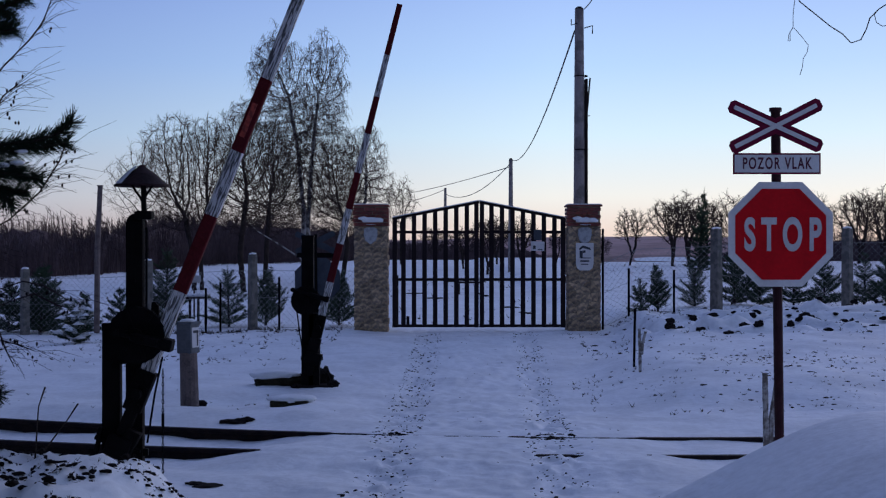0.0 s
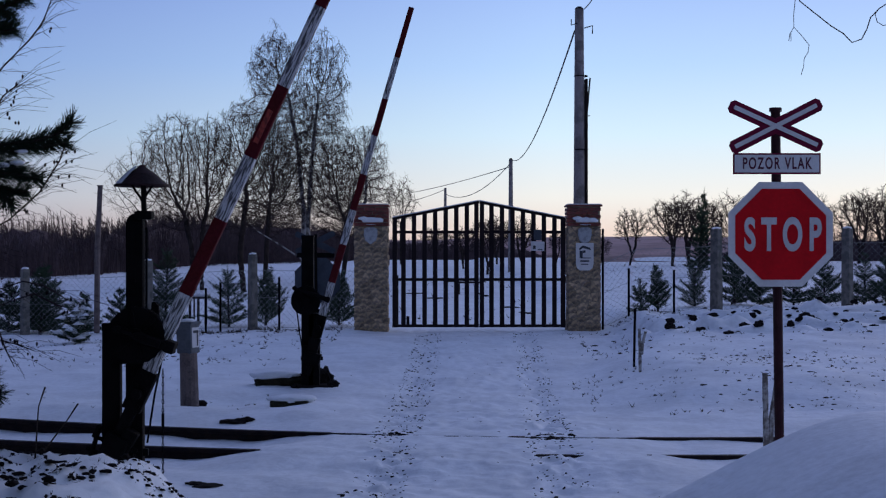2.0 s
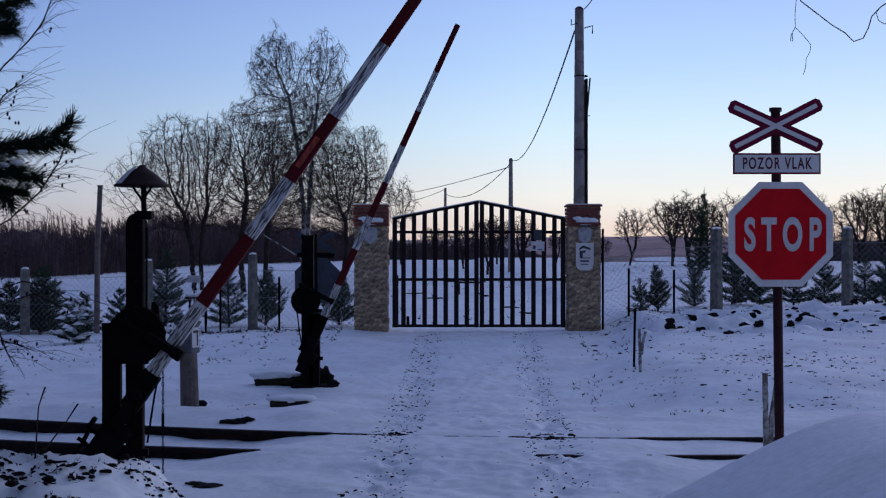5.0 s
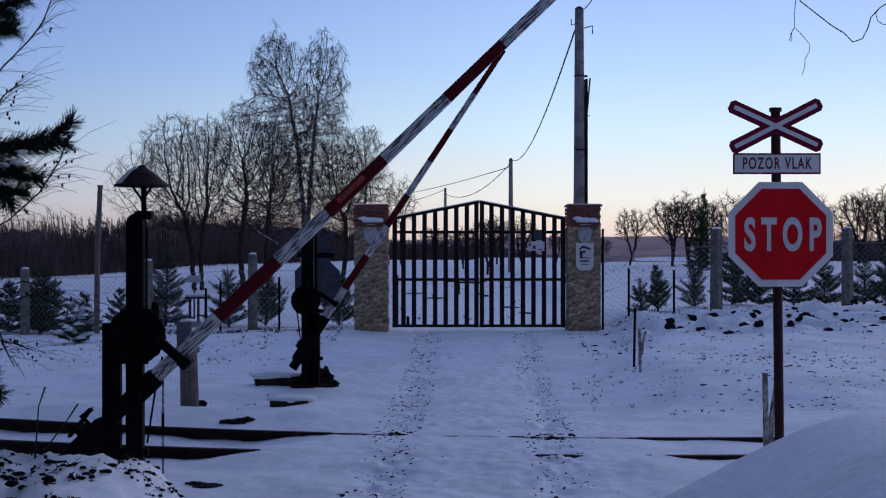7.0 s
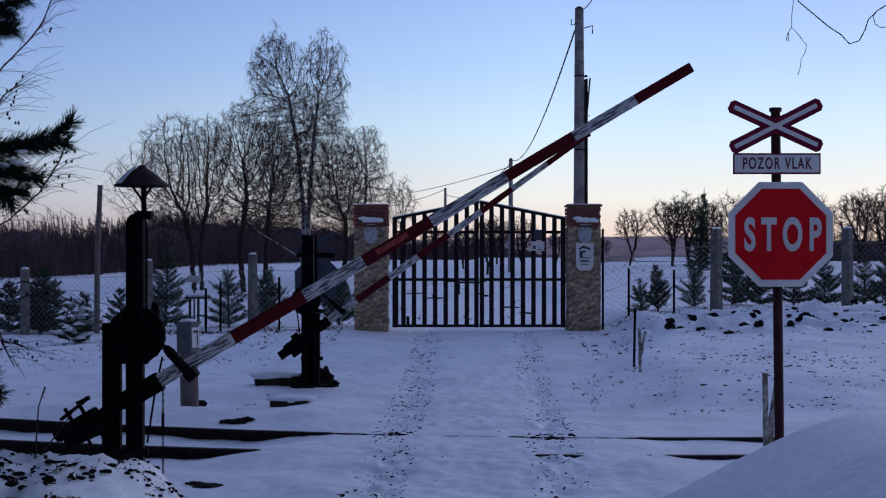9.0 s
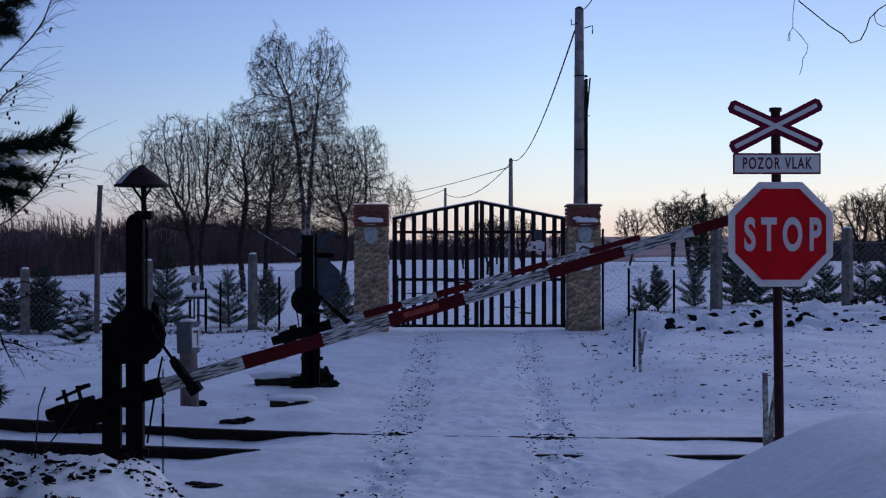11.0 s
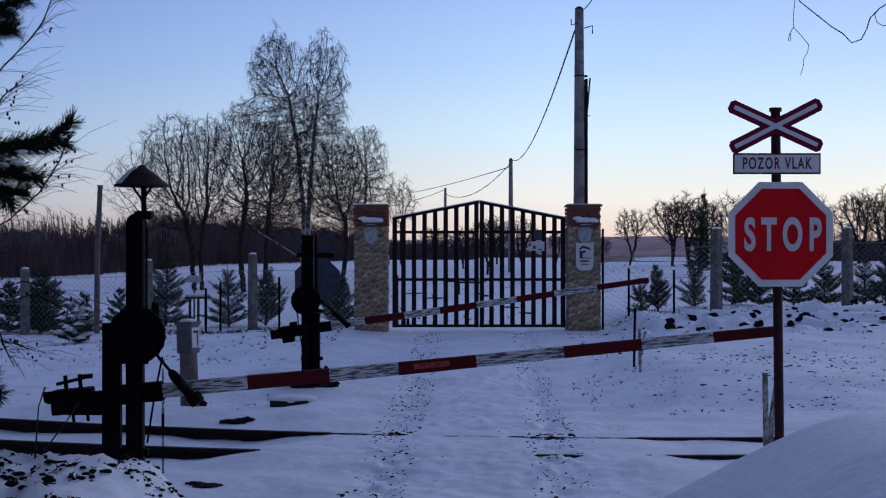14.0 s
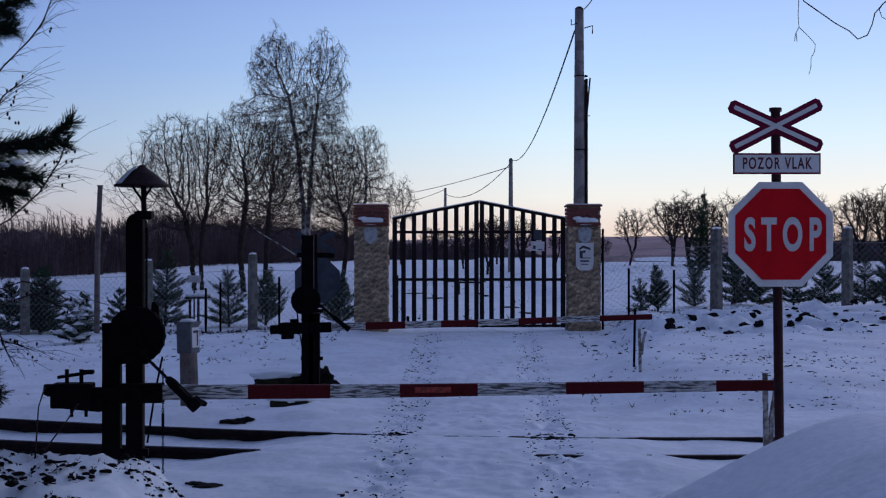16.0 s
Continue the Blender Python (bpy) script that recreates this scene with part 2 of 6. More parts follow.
def lie(x, y):
    """Height of the snow without its small relief."""
    z = 0.30 * ss(17.5, 26.0, y) + 0.70 * np.clip((y - 26.0) / 114.0, 0, 1) - 0.02 * np.clip(y - 142, 0, 260)
    back = ss(19.5, 23.0, y)
    z = z + 0.33 * ss(1.7 + 1.2 * back, 3.3 + 0.5 * back, x) * ss(14.4, 17.8, y) * (1 - 0.3 * ss(24, 40, y)) + 0.12 * ss(3.5, 7.0, x) * ss(18, 25, y) * (1 - ss(28, 40, y))
    z = z - 0.16 * ss(-3.6, -7.5, x) * ss(20, 26, y) * (1 - ss(34, 60, y))
    z = z + 0.55 * ss(-1.05, -2.10, x) * ss(3.5, 7.6, y) * (1 - ss(8.45, 9.15, y))
    z = z + 0.80 * ss(0.66, 2.88, x) * ss(3.0, 7.4, y) * (1 - ss(8.8, 9.6, y))
    # hollows by the pillar and the pit, and a low swell between them
    z = z - 0.05 * np.exp(-((x + 2.75) / 0.5) ** 2 - ((y - 16.6) / 0.9) ** 2) + 0.05 * np.exp(-((x + 3.6) / 0.8) ** 2 - ((y - 18.5) / 1.2) ** 2)
    z = z - 0.05 * np.exp(-((x + 2.0) / 0.6) ** 2 - ((y - 17.3) / 0.6) ** 2) + 0.05 * np.exp(-((x + 1.5) / 0.35) ** 2 - ((y - 16.2) / 1.0) ** 2)
    # the orchard side: the field crests early and falls away behind
    u = x / np.maximum(y, 1.0)
    z = z + ss(0.095, 0.122, u) * (0.45 * ss(30, 62, y) - 0.035 * np.clip(y - 76, 0, 120))
    # the track lies in a shallow trough where the road does not cross it
    near_track = ss(11.0, 11.7, y + 0.1 * x) * (1 - ss(14.1, 15.0, y + 0.14 * x - 0.02 * x * x))
    x_n = x + 0.4 * (1 - ss(12.3, 13.0, y + 0.1 * x))
    off_road = 1 - ss(-2.0, -1.1, x_n) * (1 - ss(1.7, 2.3, x))
    z = z - (0.075 - 0.073 * ss(0, 2, x)) * near_track * off_road + (0.046 - 0.009 * ss(12.4, 13.0, y + 0.1 * x)) * near_track * (1 - off_road)
    # a crack in the snow along the far rail where the road crosses
    z = z - 0.015 * np.exp(-((y - rail_far(x) + 0.055) / 0.032) ** 2) * ss(-1.6, -1.2, x) * (1 - ss(1.9, 2.2, x))
    for rut, w in ((rut_left(y), 0.20), (rut_right(y), 0.20)):
        z = z - 0.025 * np.exp(-((x - rut) / w) ** 2) * (1 - ss(26, 34, y)) * (1 - 0.8 * np.exp(-((y - 13.25) / 0.35) ** 2))
    return z


def lie_at(x, y):
    return float(lie(np.float64(x), np.float64(y)))


def relief(x, y):
    """The small relief of the snow: drifts, footing, ruts, churned earth under it."""
    if not (-8 < y < 45 and abs(x) < 16):
        return 0.10 * noise.noise(Vector((x, y, 0)) * 0.15) if y < 140 else 0.0
    p = Vector((x, y, 0))
    road = math.exp(-((x - 0.35) / 1.3) ** 4)
    h = 0.050 * noise.noise(p * 0.8) + 0.016 * noise.noise(p * 2.6) + (0.006 + 0.008 * road) * noise.noise(p * 7.3)
    if y < 27:
        rut = math.exp(-((x - rut_left(y)) / 0.22) ** 2) + math.exp(-((x - rut_right(y)) / 0.22) ** 2)
        h += 0.035 * rut * noise.noise(p * 6.0) + 0.035 * rut * noise.noise(p * 13.0) + 0.006 * rut * math.sin(x * 75)
        h += 0.016 * road * noise.noise(Vector((x * 8, y * 4, 4.0))) + 0.006 * noise.noise(Vector((x * 14, y * 9, 9.0)))
    if 21 < y < 26.5 and x > 2.5:
        churn = float(ss(2.6, 3.6, x) * ss(21.5, 23.0, y) * (1 - ss(25.0, 26.0, y)))
        h += 0.24 * churn * max(0.0, noise.noise(p * 2.3) + 0.12) + 0.10 * churn * noise.noise(p * 5.5)
    if 12.6 < y < 13.7 and -1.1 < x < 2.2:
        h *= 0.45
    if x > 1.0 and y < 9.8:
        h *= 1 - 0.75 * float(ss(1.0, 1.6, x) * (1 - ss(9.2, 9.8, y)))
    if x < -1.5 and y < 9.3:
        brush = float(ss(-1.4, -1.8, x) * (1 - ss(8.8, 9.2, y)))
        h += 0.08 * brush * noise.noise(p * 4.2) + 0.075 * brush * noise.noise(p * 8.0) + 0.03 * brush * noise.noise(p * 17.0)
    return h


def top_at(x, y):
    return lie_at(x, y) + relief(x, y)


def make_ground():
    xs = np.concatenate([-np.geomspace(3000, 7.0, 46), np.arange(-6.8, -1.6, 0.075), np.arange(-1.6, 2.4, 0.04), np.arange(2.4, 6.81, 0.075), np.geomspace(7.0, 3000, 46)])
    ys = np.concatenate([np.array([-3000, -600, -120, -30, -8, -4]), np.arange(-2, 6.2, 0.25), np.arange(6.2, 9.6, 0.09), np.arange(9.6, 15.6, 0.045), np.arange(15.6, 29, 0.08), np.geomspace(29.1, 4500, 110)])
    gx, gy = np.meshgrid(xs, ys)
    z = lie(gx, gy)
    verts = [(x, y, h + relief(x, y)) for x, y, h in zip(gx.ravel().tolist(), gy.ravel().tolist(), z.ravel().tolist())]
    nx, ny = len(xs), len(ys)
    i = (np.arange(ny - 1)[:, None] * nx + np.arange(nx - 1)[None, :]).ravel()
    faces = np.stack([i, i + 1, i + nx + 1, i + nx], 1)
    me = bpy.data.meshes.new("ground")
    me.from_pydata(verts, [], faces.tolist())
    me.materials.append(M_SNOW)
    for p in me.polygons:
        p.use_smooth = True
    g = new("ground", me)
    return tagged(g, "trampled snow cover over road, verge and field", "snow", kind="structure")


ground = make_ground()


# ---- railway track ----
def make_track():
    t = thing("railway_track", pose(0, 0, 0), "rusty rails half buried in snow across the road", "railway track", kind="structure")
    for line in (rail_near, rail_far):
        bm = bmesh.new()
        profile = [(-0.036, 0.03), (0.036, 0.03), (0.036, -0.005), (0.010, -0.02), (0.010, -0.10), (0.062, -0.118), (0.062, -0.13),
                   (-0.062, -0.13), (-0.062, -0.118), (-0.010, -0.10), (-0.010, -0.02), (-0.036, -0.005)]
        rings = []
        for k in range(61):
            x = -12 + 24 * k / 60
            y, s = line(x), (line(x + 0.1) - line(x - 0.1)) / 0.2
            nrm = Vector((-s, 1, 0)).normalized()
            rings.append([bm.verts.new((x + nrm.x * a, y + nrm.y * a, z)) for a, z in profile])
        for r0, r1 in zip(rings, rings[1:]):
            for k in range(12):
                bm.faces.new((r0[k], r0[(k + 1) % 12], r1[(k + 1) % 12], r1[k]))
        part("rail", bm, M_RAIL, t)


make_track()


# ---- the two level crossing barriers ----
def make_barrier(name, base, hp, reds, label, drum_c, reach, post_top, hood, boom_len):
    th = thing(name, base, label, "level crossing barrier", "crossing barriers")
    rng = random.Random(int(post_top * 100))
    # posts: two channel bars side by side
    for nm, x, top in (("post", -0.045, post_top), ("guide_post", -0.207, 1.33 if hood else 1.0)):
        bm = bmesh.new()
        w = 0.118 if nm == "post" else 0.125
        d = 0.07 if hood else 0.14
        crest = top
        if nm == "post" and hood:
            top = top - w * 0.5
        if not hood:
            w *= 1.35 if nm == "post" else 1.15
            x = -0.158 if nm == "post" else -0.068
        box(bm, (x, 0.05, top / 2 - 0.25), (w, 0.018, top + 0.5), bevel=0.003)
        box(bm, (x - w / 2 + 0.01, 0.05 + d / 2, top / 2 - 0.25), (0.02, d, top + 0.5), bevel=0.003)
        box(bm, (x + w / 2 - 0.01, 0.05 + d / 2, top / 2 - 0.25), (0.02, d, top + 0.5), bevel=0.003)
        if crest > top:
            tube(bm, [(x, 0.052, top), (x, 0.05 + d - 0.002, top)], w * 0.49, 14)
        else:
            box(bm, (x, 0.05 + d / 2, top - 0.01), (w + 0.01, d + 0.01, 0.025), bevel=0.004)
        for k in range(4):
            tube(bm, [(x, 0.05 - 0.02, top * (0.2 + 0.2 * k)), (x, 0.05, top * (0.2 + 0.2 * k))], 0.014, 6)
        part(nm, bm, M_BLACK, th)
    bm = bmesh.new()
    tube(bm, [(0, -0.12, hp), (0, 0.24, hp)], 0.035, 12)
    part("pivot_pin", bm, M_BLACK, th)
    for z in (hp - 0.42, hp + 0.22):
        part("cross_bracket", box(bmesh.new(), (-0.10, 0.07, z), (0.30, 0.03, 0.05), bevel=0.004), M_BLACK, th)
    # drum with a toothed rim, spokes and a crank pin
    cx, cz = drum_c
    bm = bmesh.new()
    n = 40
    R = 0.183
    rim = [((R + (0.006 if k % 2 else 0)) * math.cos(k * math.tau / n), (R + (0.006 if k % 2 else 0)) * math.sin(k * math.tau / n)) for k in range(n)]
    plate(bm, rim, -0.035, -0.005)
    plate(bm, [(a * 1.06, b * 1.06) for a, b in rim], -0.005, 0.008)
    plate(bm, [(a * 1.06, b * 1.06) for a, b in rim], -0.048, -0.035)
    tube(bm, [(0, -0.09, 0), (0, 0.03, 0)], 0.05, 14)
    drum = part("drum", bm, M_BLACK, th, "black cast iron rope drum", at=pose(cx, -0.02, hp + cz))
    for k in range(6):
        a = k * math.tau / 6
        part("spoke", box(bmesh.new(), (0.1 * math.cos(a), -0.055, 0.1 * math.sin(a)), (0.15, 0.014, 0.024), Matrix.Rotation(-a, 4, "Y"), 0.003), M_BLACK, drum)
    bm = bmesh.new()
    tube(bm, [(reach[1], -0.10, 0), (reach[1], -0.03, 0)], 0.02, 8)
    box(bm, (reach[1] / 2, -0.062, 0), (reach[1] + 0.05, 0.02, 0.05), None, 0.006)
    part("crank_arm", bm, M_BLACK, drum)
    # link between drum and boom; on the near stand a rod that slides in a sleeve
    ln = reach[0]
    if hood:
        bm = bmesh.new()
        tube(bm, [(0, -0.13, 0), (0.34, -0.13, 0)], 0.011, 8)
        tube(bm, [(0, -0.15, 0), (0, -0.08, 0)], 0.024, 10)
        part("link_rod", bm, M_BLACK, th)
        bm = bmesh.new()
        tube(bm, [(-0.03, -0.13, 0), (0.03, -0.13, 0), (0.20, -0.13, 0), (0.24, -0.13, 0), (0.25, -0.13, 0)], [0.026, 0.034, 0.036, 0.026, 0.014], 10)
        box(bm, (-0.01, -0.09, 0), (0.075, 0.13, 0.085), None, 0.012)
        box(bm, (0.10, -0.13, 0.0), (0.10, 0.084, 0.05), None, 0.008)
        part("link_sleeve", bm, M_BLACK, th)
    else:
        bm = bmesh.new()
        tube(bm, [(0, -0.13, 0), (ln, -0.13, 0)], [0.020, 0.015], 8)
        box(bm, (0.13, -0.13, 0), (0.24, 0.05, 0.062), None, 0.012)
        box(bm, (0.0, -0.10, 0), (0.05, 0.13, 0.075), None, 0.01)
        tube(bm, [(ln, -0.15, 0), (ln, -0.09, 0)], 0.03, 10)
        part("link_rod", bm, M_BLACK, th)
    # boom: tapered wooden beam in painted bands
    edges = [0.12] + [e for r in reds for e in r]
    bm = bmesh.new()
    stops = []
    for a, b in zip(edges, edges[1:] + [None]):
        if b is None:
            break
        k = max(2, int((b - a) / 0.12))
        for j in range(k):
            stops.append((a + (b - a) * j / k, edges.index(a) % 2))
    stops.append((edges[-1], 1))
    rings = []
    for x, _ in stops:
        h = 0.051 - 0.0155 * x / boom_len + 0.0015 * noise.noise(Vector((x * 6, post_top, 0)))
        w = 0.036 - 0.008 * x / boom_len
        sag = 0.004 * math.sin(x * 1.4 + post_top)
        c = 0.008
        rings.append([bm.verts.new((x, y, z + sag)) for y, z in ((-w + c, -h), (w - c, -h), (w, -h + c), (w, h - c), (w - c, h), (-w + c, h), (-w, h - c), (-w, -h + c))])
    for (r0, r1), (_, mi) in zip(zip(rings, rings[1:]), stops):
        for k in range(8):
            bm.faces.new((r0[k], r0[(k + 1) % 8], r1[(k + 1) % 8], r1[k])).material_index = mi
    bm.faces.new(rings[0][::-1])
    bm.faces.new(rings[-1]).material_index = 1
    bmesh.ops.recalc_face_normals(bm, faces=bm.faces[:])
    boom = part("boom", bm, [M_BOOMWHITE, M_RED], th, "wooden boom in flaking red and white bands", at=pose(0, 0, hp))
    bm = bmesh.new()
    box(bm, (0.02, 0, 0), (0.30, 0.10, 0.135), None, 0.012)
    box(bm, (-0.20, 0, 0.0), (0.30, 0.07, 0.085), None, 0.008)
    part("boom_socket", bm, M_BLACK, boom, "black iron boom socket")
    for x in (-0.08, 0.05, 0.13):
        for z in (0.03, -0.04):
            part("bolt", tube(bmesh.new(), [(x, -0.065, z), (x, 0.065, z)], 0.014, 6), M_BLACK, boom)
    bm = bmesh.new()
    if hood:
        box(bm, (-0.46, 0, -0.01), (0.28, 0.16, 0.17), None, 0.015)
        box(bm, (-0.40, 0, -0.06), (0.30, 0.12, 0.10), Matrix.Rotation(radians(6), 4, "Y"), 0.012)
        tube(bm, [(-0.64, 0, 0.01), (-0.30, 0, 0.01)], [0.028, 0.028], 8)
        tube(bm, [(-0.655, 0, 0.03), (-0.60, 0, 0.03)], 0.04, 8)
        box(bm, (-0.46, 0, 0.13), (0.20, 0.07, 0.022), Matrix.Rotation(radians(-8), 4, "Y"), 0.004)
        box(bm, (-0.36, 0, 0.15), (0.09, 0.06, 0.03), None, 0.004)
        for x in (-0.50, -0.40):
            tube(bm, [(x, 0, 0.04), (x, 0, 0.17)], 0.016, 6)
            tube(bm, [(x + 0.03, 0, -0.16), (x + 0.03, 0, -0.08)], 0.013, 6)
    else:
        box(bm, (-0.34, 0, 0.0), (0.40, 0.13, 0.15), None, 0.015)
        box(bm, (-0.42, 0, -0.03), (0.16, 0.17, 0.22), None, 0.015)
        box(bm, (-0.59, 0, -0.01), (0.12, 0.11, 0.12), None, 0.012)
        box(bm, (-0.33, 0, 0.10), (0.10, 0.07, 0.05), None, 0.008)
    part("counterweight", bm, M_BLACK, boom, "black cast counterweight clamped behind the pivot")
    if hood:
        bm = bmesh.new()
        box(bm, (1.97 + 0.07, -0.034, 0.002), (0.25, 0.006, 0.038), None, 0.002)
        part("reflector_strip", bm, M_REFLECT, boom, "faded orange reflector strip")
        bm = bmesh.new()
        tube(bm, [(0.012, 0.1, post_top - 0.03), (0.006, 0.1, post_top + 0.26)], 0.019, 8)
        for sx in (-1, 1):
            tube(bm, [(0.0, 0.1, post_top + 0.09), (0.10 * sx, 0.1, post_top + 0.24)], 0.009, 6)
        box(bm, (0.02, 0.08, post_top - 0.01), (0.12, 0.12, 0.06), None, 0.012)
        part("hood_stem", bm, M_BLACK, th)
        bm = bmesh.new()
        n = 28
        prof = [(0.0, 0.145), (0.018, 0.14), (0.03, 0.125), (0.09, 0.085), (0.15, 0.035), (0.183, 0.012), (0.186, 0.0), (0.176, 0.004), (0.13, 0.035), (0.02, 0.11)]
        rings = []
        for r, z in prof[1:]:
            rings.append([bm.verts.new((r * math.cos(k * math.tau / n), r * math.sin(k * math.tau / n), z)) for k in range(n)])
        top = bm.verts.new((0, 0, prof[0][1]))
        for k in range(n):
            bm.faces.new((top, rings[0][k], rings[0][(k + 1) % n]))
        for r0, r1 in zip(rings, rings[1:]):
            for k in range(n):
                bm.faces.new((r0[k], r1[k], r1[(k + 1) % n], r0[(k + 1) % n]))
        bmesh.ops.recalc_face_normals(bm, faces=bm.faces[:])
        cap = part("bell_hood", bm, M_HOOD, th, "rusty conical sheet hood over the bell", at=pose(-0.003, 0.1, post_top + 0.190) @ Matrix.Diagonal((1.04, 1.04, 1.08, 1)))
        bm = bmesh.new()
        sn = []
        for j in range(7):
            rr, zz = 0.045 + 0.022 * j, 0.132 - 0.0195 * j
            sn.append([bm.verts.new((rr * math.cos(a), rr * math.sin(a), zz + 0.012 * math.sin(math.pi * (k + 0.5) / 12) * math.sin(math.pi * (j + 0.7) / 7.4)))
                       for k, a in enumerate([radians(150 + 7.5 * k) for k in range(12)])])
        for r0, r1 in zip(sn, sn[1:]):
            for k in range(11):
                bm.faces.new((r0[k], r1[k], r1[k + 1], r0[k + 1]))
        part("snow_patch", bm, M_SNOWCAP, cap, "thin snow left on the hood", smooth=True)
        # chain hanging by the post
        bm = bmesh.new()
        z = hp + 0.15
        k = 0
        while z > -0.02:
            ring = []
            for j in range(8):
                a = j * math.tau / 8
                q = (0.0065 * math.cos(a), 0.018 * math.sin(a))
                ring.append((0.165 + (q[0] if k % 2 else 0), 0.0 + (0 if k % 2 else q[0]), z + q[1]))
            tube(bm, ring + ring[:1], 0.0034, 5, cap=False)
            z -= 0.030
            k += 1
        box(bm, (0.165, 0, hp - 0.19), (0.018, 0.018, 0.10), None, 0.004)
        part("chain", bm, M_BLACK, th, "hanging iron chain")
    bm = bmesh.new()
    if hood:
        tube(bm, [(0.155, 0.03, hp + 0.25), (0.10, 0.03, hp - 0.02), (0.05, 0.03, hp - 0.35)], 0.008, 6)
    else:
        tube(bm, [(-0.30, 0.0, hp + 0.28), (-0.26, 0.0, hp - 0.05), (-0.18, 0.0, hp - 0.55)], 0.009, 6)
    part("pull_wire", bm, M_BLACK, th)
    if hood:
        bm = bmesh.new()
        plate(bm, [(0.06, hp + 0.40), (0.125, hp + 0.40), (0.125, hp + 0.60), (0.10, hp + 0.63), (0.075, hp + 0.63)], 0.05, 0.08)
        tube(bm, [(0.028, 0.1, hp + 0.4), (0.028, 0.1, hp + 1.15)], 0.009, 6)
        part("wire_guard", bm, M_BLACK, th)
    return th


M_BOOMWHITE = mat("flaking_white_boom", (0.60, 0.60, 0.62), 0.65, 0, 0.3, 10, 60, 0.5, (0.085, 0.08, 0.085), 0.52)
nt = M_BOOMWHITE.node_tree
stretch = nt.nodes.new("ShaderNodeMapping")
stretch.inputs["Scale"].default_value = (1.0, 5.0, 11.0)
tcn = next(n for n in nt.nodes if n.type == "TEX_COORD")
nt.links.new(tcn.outputs["Object"], stretch.inputs["Vector"])
for n in nt.nodes:
    if n.type == "TEX_NOISE":
        nt.links.new(stretch.outputs["Vector"], n.inputs["Vector"])
M_REFLECT = mat("faded_reflector", (0.34, 0.035, 0.025), 0.5, 0, 0.5, 30, 80, 0.1)

NEAR_PIVOT, FAR_PIVOT = (-2.109, 9.41, 0.850), (-1.666, 18.18, 0.815)
NEAR_DRUM, NEAR_REACH = (-0.008, 0.404), (0.392, 0.125)
FAR_DRUM, FAR_REACH = (-0.170, 0.364), (0.47, 0.22)
near_barrier = make_barrier("level_crossing_barrier", pose(NEAR_PIVOT[0], NEAR_PIVOT[1], 0), NEAR_PIVOT[2],
                            [(0.76, 1.33), (1.81, 2.35), (2.96, 3.50), (4.00, 4.45)],
                            "black iron barrier stand with bell hood and red-white wooden boom", NEAR_DRUM, NEAR_REACH, 2.097, True, 4.45)
far_barrier = make_barrier("level_crossing_barrier", pose(FAR_PIVOT[0], FAR_PIVOT[1], 0), FAR_PIVOT[2],
                           [(0.63, 1.16), (1.64, 2.14), (2.68, 3.19), (3.77, 4.47)],
                           "black iron barrier stand without hood beyond the track", FAR_DRUM, FAR_REACH, 2.050, False, 4.47)


def make_boom_rest(at, h, w, label):
    """Two weathered boards: an upright one and a shorter one leaning away from it, as a fork."""
    th = thing("boom_rest", at, label, "barrier rest", "boom rests")
    rng = random.Random(int(h * 100))
    for nm, pts, ww in (("rest_post", [(-0.2 * w, -0.4), (-0.3 * w, h * 0.55), (-0.45 * w, h)], w * 0.62), ("fork", [(0.15 * w, h * 0.40), (0.35 * w, h * 0.70), (1.0 * w, h * 0.93)], w * 0.55)):
        bm = bmesh.new()
        rings = []
        line = [Vector((a[0] + (b[0] - a[0]) * k / 5, 0, a[1] + (b[1] - a[1]) * k / 5)) for a, b in zip(pts, pts[1:]) for k in range(5)] + [Vector((pts[-1][0], 0, pts[-1][1]))]
        for p in line:
            e = ww / 2 * (1 + rng.uniform(-0.12, 0.12))
            rings.append([bm.verts.new(p + Vector((x * e, y * 0.02, 0))) for x, y in ((-1, -0.7), (-0.8, -1), (0.8, -1), (1, -0.7), (1, 0.7), (0.8, 1), (-0.8, 1), (-1, 0.7))])
        for r0, r1 in zip(rings, rings[1:]):
            for k in range(8):
                bm.faces.new((r0[k], r0[(k + 1) % 8], r1[(k + 1) % 8], r1[k]))
        bm.faces.new(rings[0][::-1])
        bm.faces.new(rings[-1])
        bmesh.ops.recalc_face_normals(bm, faces=bm.faces[:])
        part(nm, bm, M_WHITE, th)


make_boom_rest(pose(2.270, 9.45, 0), 0.985, 0.058, "weathered white forked post that catches the boom tip")
make_boom_rest(pose(2.662, 18.2, lie_at(2.662, 18.2)), 0.58, 0.06, "white forked post on the snowy bank")
bm = bmesh.new()
tube(bm, [(2.620, 18.600, 0.249), (2.635, 18.600, 1.055)], 0.018, 7)
tagged(obj("steel_rod", bm, M_BLACK), "thin dark steel rod stuck in the snow bank", "rod")


# ---- road sign with stop plate and crossbuck ----
def octagon(r):
    return [(r / math.cos(math.pi / 8) * math.cos(math.pi / 8 + k * math.pi / 4), r / math.cos(math.pi / 8) * math.sin(math.pi / 8 + k * math.pi / 4)) for k in range(8)]


def crossbuck_arm(bm, ln, w, tilt, y0, y1, cut):
    c, s = math.cos(tilt), math.sin(tilt)
    out = [(-ln, -w + cut), (-ln + cut, -w), (ln - cut, -w), (ln, -w + cut), (ln, w - cut), (ln - cut, w), (-ln + cut, w), (-ln, w - cut)]
    plate(bm, [(x * c - z * s, x * s + z * c) for x, z in out], y0, y1)


